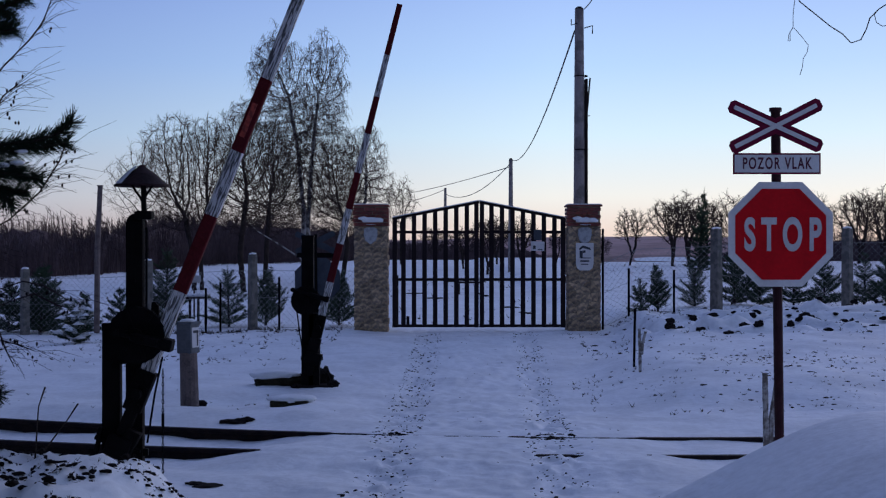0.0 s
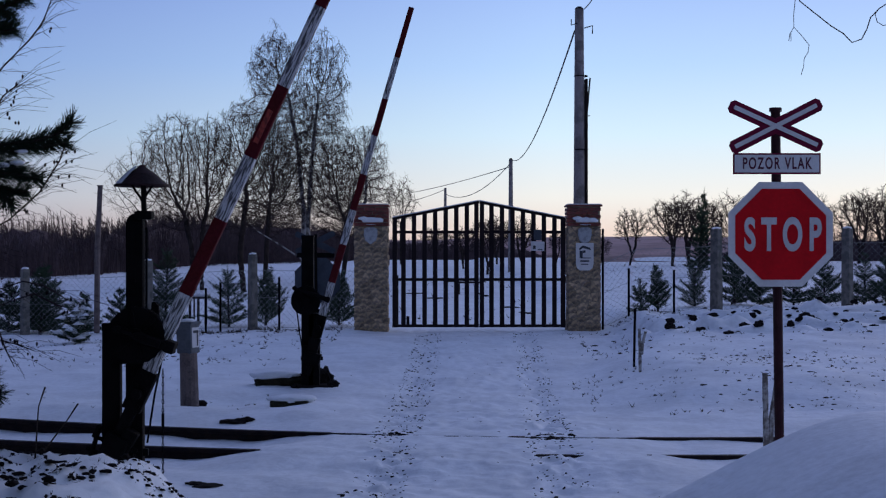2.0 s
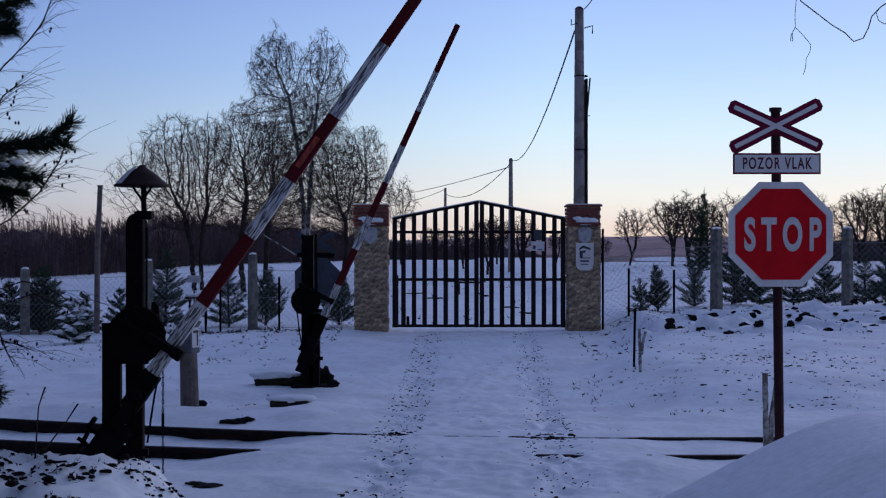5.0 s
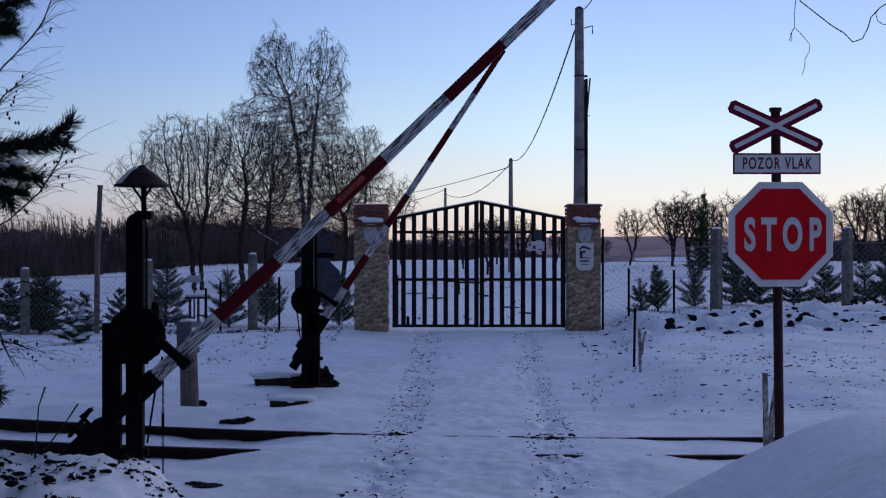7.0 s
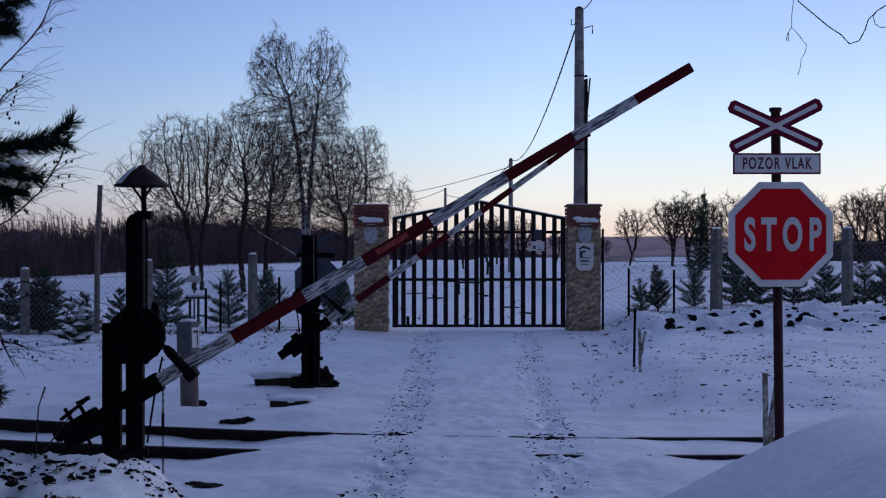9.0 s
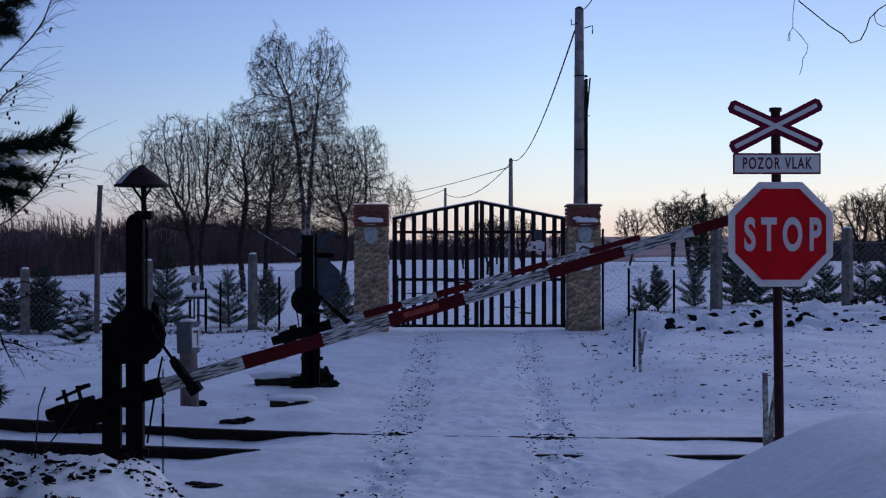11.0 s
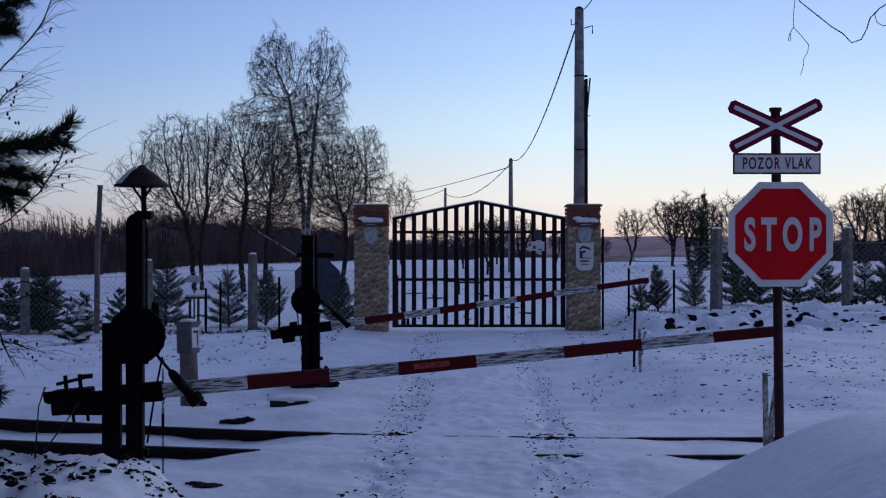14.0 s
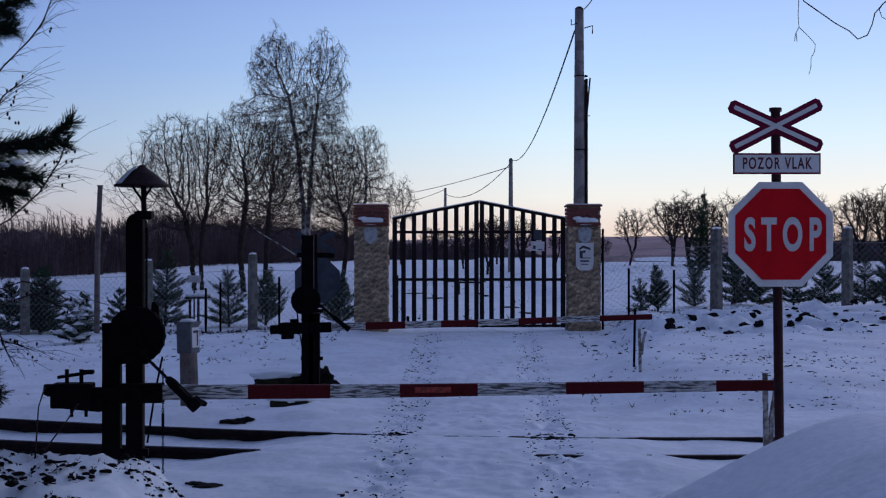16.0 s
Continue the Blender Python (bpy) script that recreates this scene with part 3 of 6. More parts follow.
def make_sign(at, back, r, label):
    th = thing("stop_sign", at, label, "road sign", "crossing signs")
    k = r / 0.352
    f = -1 if not back else 1
    bm = bmesh.new()
    tube(bm, [(0.008, 0, -1.6), (-0.024 * k, 0, (1.196 if not back else 1.08) * k)], 0.032 if not back else 0.022, 14)
    if not back:
        tube(bm, [(-0.024 * k, 0, 1.190 * k), (-0.024 * k, 0, 1.215 * k)], 0.042, 14)
    part("post", bm, M_POST if not back else M_BLACK, th)
    front, rear = (-0.045, -0.040) if not back else (0.045, 0.040)
    o = part("octagon_plate", plate(bmesh.new(), octagon(r), front, rear), M_SIGNWHITE if not back else M_ZINC, th, "white-bordered octagonal plate" if not back else "bare grey back of an octagonal plate", at=pose(0, 0, 0.36 * k))
    if not back:
        part("red_face", plate(bmesh.new(), octagon(r * 0.868), -0.049, -0.0452), M_SIGNRED, o, "red octagonal face")
        for z in (-0.15, 0.15):
            part("clamp", box(bmesh.new(), (0, -0.033, z), (0.5, 0.012, 0.03), None, 0.003), M_ZINC, o)
        letters("stop_lettering", "STOP", 0.300, 0.545, 0.0015, M_LETTER, o, pose(0.012, -0.0515, -0.012), 0.0105, 1.51)
    bm = bmesh.new()
    box(bm, (-0.026 * k, front, (0.835 if not back else 0.755) * k), (0.590 * k, 0.005, (0.142 if not back else 0.075) * k), None, 0.0)
    p = part("name_plate", bm, M_SIGNDARK if not back else M_BLACK, th, "framed white warning plate" if not back else "")
    if not back:
        bm = bmesh.new()
        box(bm, (-0.026, front - 0.0045, 0.835), (0.568, 0.004, 0.118), None, 0.0)
        part("white_face", bm, M_SIGNWHITE, p)
        letters("warning_lettering", "POZOR VLAK", 0.108, 0.60, 0.001, M_INK, p, pose(-0.026, front - 0.0085, 0.833), 0.0022, 1.24)
    for nm, tilt, dy in (("crossbuck_arm", radians(27.0), 0.0), ("crossbuck_arm", radians(-24.6), 0.010)):
        bm = bmesh.new()
        crossbuck_arm(bm, 0.342 * k, 0.046 * k, tilt, f * (0.052 - dy), f * (0.047 - dy), 0.022)
        arm = part(nm, bm, M_SIGNDARK if not back else M_ZINC, th, "dark red crossbuck board with white stripe" if not back else "", at=pose(-0.033 * k, 0, (1.088 if not back else 0.955) * k))
        if not back:
            bm = bmesh.new()
            crossbuck_arm(bm, 0.308, 0.0145, tilt, f * (0.0565 - dy * 0.1), f * 0.0525, 0.004)
            part("white_stripe", bm, M_SIGNWHITE, arm)
    return th


make_sign(pose(2.271, 9.16, 1.948 - 0.36), False, 0.352, "stop plate under a crossbuck on a brown steel post")
make_sign(pose(-1.988, 21.4, 1.375 - 0.36), True, 0.355, "crossing sign on a dark post seen from its grey back")


# ---- small grey equipment pillar ----
def make_marker():
    th = thing("equipment_pillar", pose(-3.045, 16.3, 0, 0, -1.8, -25), "short concrete pillar with a grey box and a snow cap", "equipment post")
    bm = bmesh.new()
    tube(bm, [(0.0, 0, -0.3), (0, 0, 0.62)], [0.115, 0.105], 12)
    part("foot", bm, M_PILLARBOX, th)
    bm = bmesh.new()
    box(bm, (0, 0, 0.79), (0.21, 0.19, 0.36), None, 0.02)
    b = part("box", bm, M_GREYBOX, th)
    bm = bmesh.new()
    box(bm, (0.0, 0, 0.975), (0.25, 0.22, 0.03), None, 0.008)
    part("lid", bm, M_GREYBOX, th)
    part("snow_cap", lump(random.Random(3), (0, 0, 0.995), (0.10, 0.09, 0.035), 0.1), M_SNOWCAP, th, smooth=True)
    bm = bmesh.new()
    box(bm, (0.109, 0.0, 0.80), (0.006, 0.14, 0.24))
    part("label_plate", bm, M_LABEL, b)
    bm = bmesh.new()
    box(bm, (0.114, -0.0, 0.87), (0.006, 0.10, 0.03))
    box(bm, (0.114, 0.03, 0.78), (0.006, 0.02, 0.16))
    part("mark", bm, M_LABELINK, b)


make_marker()


# ---- gate pillars of rubble stone with brick heads ----
def clip_cell(poly, p, q):
    """The part of a polygon that is nearer to p than to q."""
    mid, nrm = (p + q) / 2, q - p
    out = []
    for a, b in zip(poly, poly[1:] + poly[:1]):
        da, db = (a - mid).dot(nrm), (b - mid).dot(nrm)
        if da <= 0:
            out.append(a)
        if da * db < 0:
            out.append(a + (b - a) * (da / (da - db)))
    return out


def stones_on(parent, rng, w, z0, z1, frame_m, size=0.145):
    """Rubble stones over an upright face, each with its own rounded, uneven edge."""
    flat = 1.3
    z0, z1 = z0 * flat, z1 * flat
    nx, nz = max(2, round(w / size)), round((z1 - z0) / (size * 0.95))
    pts = [Vector(((i + 0.5 + rng.uniform(-0.62, 0.62)) * w / nx - w / 2, z0 + (j + 0.5 + rng.uniform(-0.6, 0.6)) * (z1 - z0) / nz)) for i in range(nx) for j in range(nz)]
    for p in pts:
        cell = [Vector((-w / 2, z0)), Vector((w / 2, z0)), Vector((w / 2, z1)), Vector((-w / 2, z1))]
        for q in pts:
            if q is not p and (q - p).length < size * 3.2:
                cell = clip_cell(cell, p, q)
                if len(cell) < 3:
                    break
        if len(cell) < 3:
            continue
        cell = [Vector((v.x, v.y / flat)) for v in cell]
        c = sum(cell, Vector((0, 0))) / len(cell)
        cut = []
        for a, b in zip(cell, cell[1:] + cell[:1]):
            cut += [a.lerp(b, rng.uniform(0.12, 0.24)), a.lerp(b, rng.uniform(0.76, 0.88))]
        low = [c + (v - c) * rng.uniform(0.93, 0.985) for v in cut]
        top = [c + (v - c) * rng.uniform(0.74, 0.84) for v in cut]
        out = 0.006 + 0.022 * rng.random() ** 2
        bm = bmesh.new()
        r0 = [bm.verts.new((v.x - c.x, 0.0, v.y - c.y)) for v in low]
        r1 = [bm.verts.new((v.x - c.x, -out * rng.uniform(0.8, 1.1), v.y - c.y)) for v in top]
        n = len(r0)
        for k in range(n):
            bm.faces.new((r0[k], r0[(k + 1) % n], r1[(k + 1) % n], r1[k]))
        m = bm.verts.new((0, -out * 1.15, 0))
        for k in range(n):
            bm.faces.new((r1[k], r1[(k + 1) % n], m))
        bmesh.ops.recalc_face_normals(bm, faces=bm.faces[:])
        part("stone", bm, M_STONE, parent, at=frame_m @ pose(c.x, 0, c.y))


GATE_Y = 26.1
BRICK_ME = obj("brick", box(bmesh.new(), (0, 0, 0), (0.205, 0.10, 0.062), None, 0.006), M_BRICK)
brick_mesh = BRICK_ME.data
bpy.data.objects.remove(BRICK_ME)


def make_pillar(x, z0, z1, w, seed, label, sign):
    rng = random.Random(seed)
    th = thing("gate_pillar", pose(x, GATE_Y, 0), label, "gate pillar", "gate pillars")
    head = 0.40
    d = 0.62
    bm = bmesh.new()
    box(bm, (0, d / 2, (z0 - 0.4 + z1 - head) / 2), (w - 0.05, d - 0.05, z1 - head - z0 + 0.4))
    part("core", bm, M_MORTAR, th, "lime mortar between the stones")
    stones_on(th, rng, w - 0.02, z0 - 0.05, z1 - head, pose(0, 0.028, 0))
    side = 1 if x < 0.5 else -1
    stones_on(th, rng, d - 0.04, z0 - 0.05, z1 - head, pose(side * (w / 2 - 0.022), d / 2, 0, 0, 0, 90 * side), 0.15)
    # brick head
    bm = bmesh.new()
    box(bm, (0, d / 2, z1 - head / 2), (w - 0.06, d - 0.05, head - 0.01))
    part("head_core", bm, M_MORTAR, th)
    for j in range(5):
        z = z1 - head + 0.038 + j * 0.073
        for k in range(4):
            bx = -w / 2 + (0.05 if j % 2 else 0.105) + k * 0.215
            if bx > w / 2 - 0.02:
                continue
            shared("brick", brick_mesh, th, pose(min(max(bx, -w / 2 + 0.085), w / 2 - 0.085), 0.05 + rng.uniform(-0.006, 0.006), z))
        for k in range(3):
            shared("brick", brick_mesh, th, pose(side * (w / 2 - 0.05), 0.12 + k * 0.215, z, 0, 0, 90))
    bm = bmesh.new()
    box(bm, (0, d / 2, z1 + 0.0), (w + 0.03, d + 0.04, 0.035), None, 0.008)
    part("coping", bm, M_BRICK, th)
    bm = bmesh.new()
    box(bm, (0, d / 2, z1 + 0.026), (w, d, 0.02), None, 0.009)
    part("snow_on_coping", bm, M_SNOWCAP, th, "thin snow on the coping")
    # ledge with snow lumps
    bm = bmesh.new()
    box(bm, (0.03, -0.04, z1 - 0.345), (0.42, 0.12, 0.035), None, 0.008)
    part("ledge", bm, M_BRICK, th)
    for cx, cz, sx, sz in ((0.02, z1 - 0.30, 0.20, 0.075), (-0.14, z1 - 0.25, 0.10, 0.04), (0.13, z1 - 0.295, 0.12, 0.06)):
        part("snow_lump", lump(rng, (cx, -0.045, cz), (sx, 0.05, sz), 0.25), M_SNOWCAP, th, "snow heaped on a ledge", smooth=True)
    # stone shield
    sh = [(-0.125, 0.13), (-0.06, 0.165), (0.06, 0.165), (0.125, 0.13), (0.135, 0.02), (0.10, -0.10), (0.0, -0.17), (-0.10, -0.10), (-0.135, 0.02)]
    bm = plate(bmesh.new(), [(a, z1 - 0.58 + b) for a, b in sh], -0.045, 0.02)
    bmesh.ops.bevel(bm, geom=bm.edges[:], offset=0.01, segments=1, affect="EDGES")
    part("shield", bm, M_SHIELD, th, "blank grey stone shield")
    if sign:
        s = [(-0.17, 0.26), (0.17, 0.26), (0.17, -0.14), (0.15, -0.22), (0.09, -0.27), (-0.09, -0.27), (-0.15, -0.22), (-0.17, -0.14)]
        b = part("shield_sign", plate(bmesh.new(), s, -0.045, -0.025), M_SIGNWHITE, th, "white shield-shaped enamel sign", at=pose(-0.005, 0, z1 - 0.98))
        bm = bmesh.new()
        plate(bm, [(-0.11, 0.15), (-0.04, 0.21), (0.10, 0.17), (0.12, 0.12), (-0.04, 0.16), (-0.10, 0.12)], -0.052, -0.0455)
        box(bm, (-0.07, -0.049, 0.04), (0.06, 0.006, 0.14))
        box(bm, (-0.01, -0.049, 0.09), (0.05, 0.006, 0.05))
        box(bm, (0.02, -0.049, -0.03), (0.19, 0.006, 0.018))
        part("house_emblem", bm, M_LABELINK, b, "dark house emblem")
        bm = bmesh.new()
        box(bm, (0.0, -0.049, -0.09), (0.17, 0.006, 0.03))
        box(bm, (0.0, -0.049, -0.15), (0.14, 0.006, 0.018))
        part("text_bar", bm, M_LABELINK, b)
    return th


make_pillar(-1.392, 0.264, 2.722, 0.674, 5, "rubble stone gate pillar with brick head and snowy ledge", False)
make_pillar(2.730, 0.242, 2.722, 0.653, 6, "rubble stone gate pillar with white shield sign", True)


# ---- two-leaf steel gate ----
def make_gate():
    top_l, top_m = 2.463, 2.791
    x_l, x_m, x_r = -0.982, 0.699, 2.369
    zb, z1, z2 = 0.400, 1.295, 2.212
    for side in (-1, 1):
        th = thing("gate_leaf", pose(x_m, GATE_Y + 0.10, 0), "closed dark brown steel gate leaf with upright bars", "gate", "gate leaves")
        xo = x_l - x_m if side < 0 else x_r - x_m
        xi = 0.003 * side

        def top(x):
            return top_m + (top_l - top_m) * abs(x) / abs(xo)
        for nm, z in (("bottom_rail", zb), ("middle_rail", z1), ("upper_rail", z2)):
            bm = bmesh.new()
            box(bm, ((xo + xi) / 2, 0.0, z), (abs(xo - xi) - 0.004, 0.04, 0.055), None, 0.004)
            part(nm, bm, M_GATE, th)
        bm = bmesh.new()
        tube(bm, [(xi, 0, top_m), (xo, 0, top(xo))], 0.036, 4)
        part("top_rail", bm, M_GATE, th)
        bm = bmesh.new()
        tube(bm, [(xi, 0, top_m + 0.032), (xo, 0, top(xo) + 0.032)], 0.014, 6)
        part("snow_line", bm, M_SNOWCAP, th, "thin line of snow on the top rail")
        for nm, x, w in (("meeting_stile", xi + side * 0.05, 0.085), ("hinge_stile", xo - side * 0.05, 0.09)):
            bm = bmesh.new()
            box(bm, (x, -0.01, (zb - 0.03 + top(x)) / 2), (w, 0.06, top(x) - zb + 0.03), None, 0.005)
            part(nm, bm, M_GATE, th)
        step = (abs(xo) - 0.05) / 8
        for k in range(1, 8):
            x = side * (0.035 + step * k)
            bm = bmesh.new()
            box(bm, (x, -0.032, (zb + top(x)) / 2), (0.088, 0.022, top(x) - zb), None, 0.004)
            part("bar", bm, M_GATE, th)
        if side > 0:
            bm = bmesh.new()
            box(bm, (1.827 - x_m, -0.052, 1.939), (0.26, 0.006, 0.18), Matrix.Rotation(radians(1.5), 4, "Y"))
            pl = part("notice_plate", bm, M_LABEL, th, "pale notice plate with a dark mark")
            bm = bmesh.new()
            box(bm, (1.762 - x_m, -0.0575, 1.917), (0.05, 0.004, 0.07))
            box(bm, (1.871 - x_m, -0.0575, 1.874), (0.09, 0.004, 0.02))
            part("text_bar", bm, M_LABELINK, pl)
            bm = bmesh.new()
            box(bm, (1.827 - x_m, -0.052, 2.156), (0.15, 0.006, 0.20))
            part("grey_plate", bm, M_ZINC, th)
        else:
            bm = bmesh.new()
            tube(bm, [(xo + 0.10, 0.12, zb), (xo + 0.10, 0.12, z1 + 0.08)], 0.018, 6)
            box(bm, (xo + 0.30, 0.12, zb + 0.10), (0.06, 0.05, 0.16), None, 0.006)
            part("drop_bolt", bm, M_GATE, th)


make_gate()


# ---- fence: concrete posts, steel posts and wire mesh ----
def make_concrete_post(x, y, top, w, label):
    th = thing("concrete_fence_post", pose(x, y, 0), label, "fence post", "concrete fence posts")
    z0 = lie_at(x, y) - 0.3
    bm = bmesh.new()
    tube(bm, [(0, 0, z0), (0, 0, top - 0.02), (0, 0, top)], [w * 0.72, w * 0.66, w * 0.55], 4)
    bmesh.ops.rotate(bm, verts=bm.verts[:], cent=(0, 0, 0), matrix=Matrix.Rotation(radians(45), 3, "Z"))
    bmesh.ops.bevel(bm, geom=[e for e in bm.edges if abs(e.verts[0].co.z - e.verts[1].co.z) > 0.3], offset=0.012, segments=1, affect="EDGES")
    part("shaft", bm, M_CONC, th)
    part("snow_cap", lump(random.Random(int(x * 10)), (0, 0, top + 0.005), (w * 0.5, w * 0.5, 0.03), 0.2), M_SNOWCAP, th, smooth=True)


for px in ((-3.735, 26.6, 1.786, 0.15), (-5.851, 26.9, 1.662, 0.15), (-8.387, 27.2, 1.490, 0.15),
           (5.203, 25.8, 2.271, 0.18), (7.578, 25.4, 2.275, 0.17)):
    make_concrete_post(*px, "square weathered concrete fence post standing in snow")
for x, y, top, r in ((-3.202, 26.5, 1.344, 0.022), (-4.383, 26.7, 1.229, 0.022), (3.564, 26.0, 1.516, 0.022), (4.414, 25.9, 1.485, 0.022),
                     (3.078, 26.1, 2.276, 0.022), (-4.672, 26.7, 1.118, 0.022)):
    bm = bmesh.new()
    tube(bm, [(0, 0, lie_at(x, y) - 0.3), (0, 0, top)], r, 8)
    f = obj("steel_fence_post", bm, M_BLACK)
    f.matrix_basis = pose(x, y, 0)
    tagged(f, "thin dark steel fence post in the snow", "fence post", "steel fence posts")


def make_mesh(x0, y0, x1, y1, h, name_label):
    """Diamond wire mesh between two points of the plan."""
    bm = bmesh.new()
    ln = math.hypot(x1 - x0, y1 - y0)
    ux, uy = (x1 - x0) / ln, (y1 - y0) / ln
    step = 0.115

    def at(u, z):
        x, y = x0 + ux * u, y0 + uy * u
        return (x, y, lie_at(x, y) + z)
    for s in (-1, 1):
        k = -int(h / step) - 1
        while k * step < ln + h:
            u0, u1 = (k * step, k * step + h)
            a, b = max(0.0, -u0) / h, min(1.0, (ln - u0) / h)
            if b - a > 0.03:
                pts = [at(u0 + h * t, (h * t if s > 0 else h * (1 - t)) + 0.03) for t in (a, b)]
                tube(bm, pts, 0.0022, 3, cap=False)
            k += 1
    for z in (0.05, h * 0.55):
        tube(bm, [at(ln * k / 6, z) for k in range(7)], 0.004, 4, cap=False)
    th = thing("wire_fence", pose(x0, y0, 0), name_label, "wire fence", "wire fence spans")
    w = part("wire_mesh", bm, M_MESH, th, at=pose(-x0, -y0, 0))
    tagged(w, kind="stuff")
    tb = bmesh.new()
    tube(tb, [Vector(at(ln * k / 6, h + 0.006)) - Vector((x0, y0, 0)) for k in range(7)], 0.005, 4)
    part("top_wire", tb, M_MESH, th)


make_mesh(3.045, 26.1, 5.203, 25.8, 1.25, "rusty diamond wire mesh between fence posts")
make_mesh(5.203, 25.8, 7.578, 25.4, 1.25, "diamond wire mesh in front of young spruces")
make_mesh(7.578, 25.4, 9.618, 25.2, 1.25, "diamond wire mesh running on along the bank")
make_mesh(-3.735, 26.6, -1.731, 26.3, 1.15, "diamond wire mesh by the stone pillar")
make_mesh(-5.851, 26.9, -3.735, 26.6, 1.15, "diamond wire mesh over the snowy field edge")
make_mesh(-8.387, 27.2, -5.851, 26.9, 1.15, "diamond wire mesh beside the grey pipe post")
make_mesh(-10.588, 27.5, -8.387, 27.2, 1.15, "diamond wire mesh among bushes")

# tall pipe post with a wire
bm = bmesh.new()
tube(bm, [(-6.283, 24.600, 0.354), (-6.273, 24.600, 1.892), (-6.222, 24.600, 3.019)], [0.052, 0.05, 0.045], 10)
box(bm, (-6.222, 24.600, 3.029), (0.10, 0.10, 0.02), None, 0.004)
tagged(obj("pipe_post", bm, M_PILLARBOX), "tall slim grey pipe post at the verge", "post")
bm = bmesh.new()
tube(bm, [(-6.222, 24.600, 2.988), (-6.164, 26.000, 2.978), (-6.347, 28.000, 2.962)], 0.006, 5)
tagged(obj("slack_wire", bm, M_WIRE), "slack thin wire from the pipe post", "wire")


# ---- power line ----
def make_power_pole(p, top, r, label, foot=False):
    th = thing("power_pole", pose(p[0], p[1], 0), label, "power pole", "power line poles")
    bm = bmesh.new()
    tube(bm, [(-0.02, 0, -0.2), (0, 0, top * 0.5), (0.0, 0, top)], [r * 1.25, r * 1.08, r * 0.85], 12)
    part("pole", bm, M_WOOD, th)
    if foot:
        bm = bmesh.new()
        box(bm, (0.138, 0.02, 4.051 - 1.2), (0.06, 0.14, 4.9), None, 0.01)
        part("steel_stub", bm, M_RAIL, th)
        for z in (5.355, 3.881):
            bm = bmesh.new()
            tube(bm, [(0.135 * math.cos(k * math.tau / 14) + 0.035, 0.13 * math.sin(k * math.tau / 14), z) for k in range(15)], 0.012, 5, cap=False)
            part("band", bm, M_BLACK, th)
        bm = bmesh.new()
        tube(bm, [(0.10, 0, top - 0.38), (0.26, -0.05, top - 0.34), (0.26, -0.05, top - 0.50)], 0.012, 6)
        part("hook", bm, M_BLACK, th)
        bm = bmesh.new()
        tube(bm, [(-0.05, -0.1, top - 0.30), (-0.17, -0.1, top - 0.34), (-0.17, -0.1, top - 0.22)], 0.012, 6)
        part("hook", bm, M_BLACK, th)
        bm = bmesh.new()
        tube(bm, [(0.22, 0, 4.561), (0.05, 0, 4.550)], 0.008, 5)
        tube(bm, [(0.215, -0.02, 5.32), (0.15, -0.02, 4.561)], 0.017, 6)
        part("cable_end", bm, M_WIRE, th)
    bm = bmesh.new()
    tube(bm, [(0, 0, top), (0, 0, top + 0.05)], [r * 0.9, r * 0.4], 10)
    part("cap", bm, M_BLACK, th)
    return th


make_power_pole((2.735, 27.200, 6.885), 6.703, 0.104, "tall grey wooden power pole behind the gate pillar", True)
make_power_pole((3.600, 72.000, 15.210), 6.750, 0.12, "wooden power pole out in the snowy field")
make_power_pole((0.180, 108.000, 21.900), 6.870, 0.12, "distant wooden power pole in the field")


def cable(a, b, sag, r, label):
    a, b = Vector(a), Vector(b)
    bm = bmesh.new()
    pts = [a.lerp(b, k / 24) - Vector((0, 0, 4 * sag * (k / 24) * (1 - k / 24))) for k in range(25)]
    tube(bm, pts, r, 5)
    tagged(obj("power_cable", bm, M_WIRE), label, "cable", "power cables")


cable((2.641, 27.200, 6.261), (3.720, 72.000, 6.690), 0.75, 0.018, "black sagging cable from the near pole to the field")
cable((3.510, 72.000, 6.450), (0.135, 108.000, 6.465), 0.85, 0.022, "black sagging cable between field poles")
cable((3.510, 72.000, 6.330), (-5.092, 130.000, 7.192), 0.2, 0.022, "thin cable running off over the trees")
cable((0.135, 108.000, 6.780), (-9.000, 150.000, 6.830), 0.5, 0.024, "thin distant cable over the far field")
cable((2.833, 27.200, 6.703), (1.960, 14.000, 5.365), 0.15, 0.010, "cable rising from the pole top over the road")


# ---- bare trees ----
def crown_points(npr, blobs, count):
    """Points spread through a crown made of ellipsoids (x, y, z, rx, ry, rz)."""
    vol = np.array([b[3] * b[4] * b[5] for b in blobs])
    out = []
    for b, k in zip(blobs, npr.multinomial(count, vol / vol.sum())):
        d = npr.normal(size=(k, 3))
        d /= np.linalg.norm(d, axis=1)[:, None]
        o = npr.random(3) * 40
        uneven = np.array([1 + 0.34 * noise.noise(Vector(v * 2.1 + o)) + 0.16 * noise.noise(Vector(v * 5.0 + o)) for v in d])
        out.append(np.array(b[:3]) + d * (uneven * npr.random(k) ** 0.40)[:, None] * np.array(b[3:]))
    return np.concatenate(out)


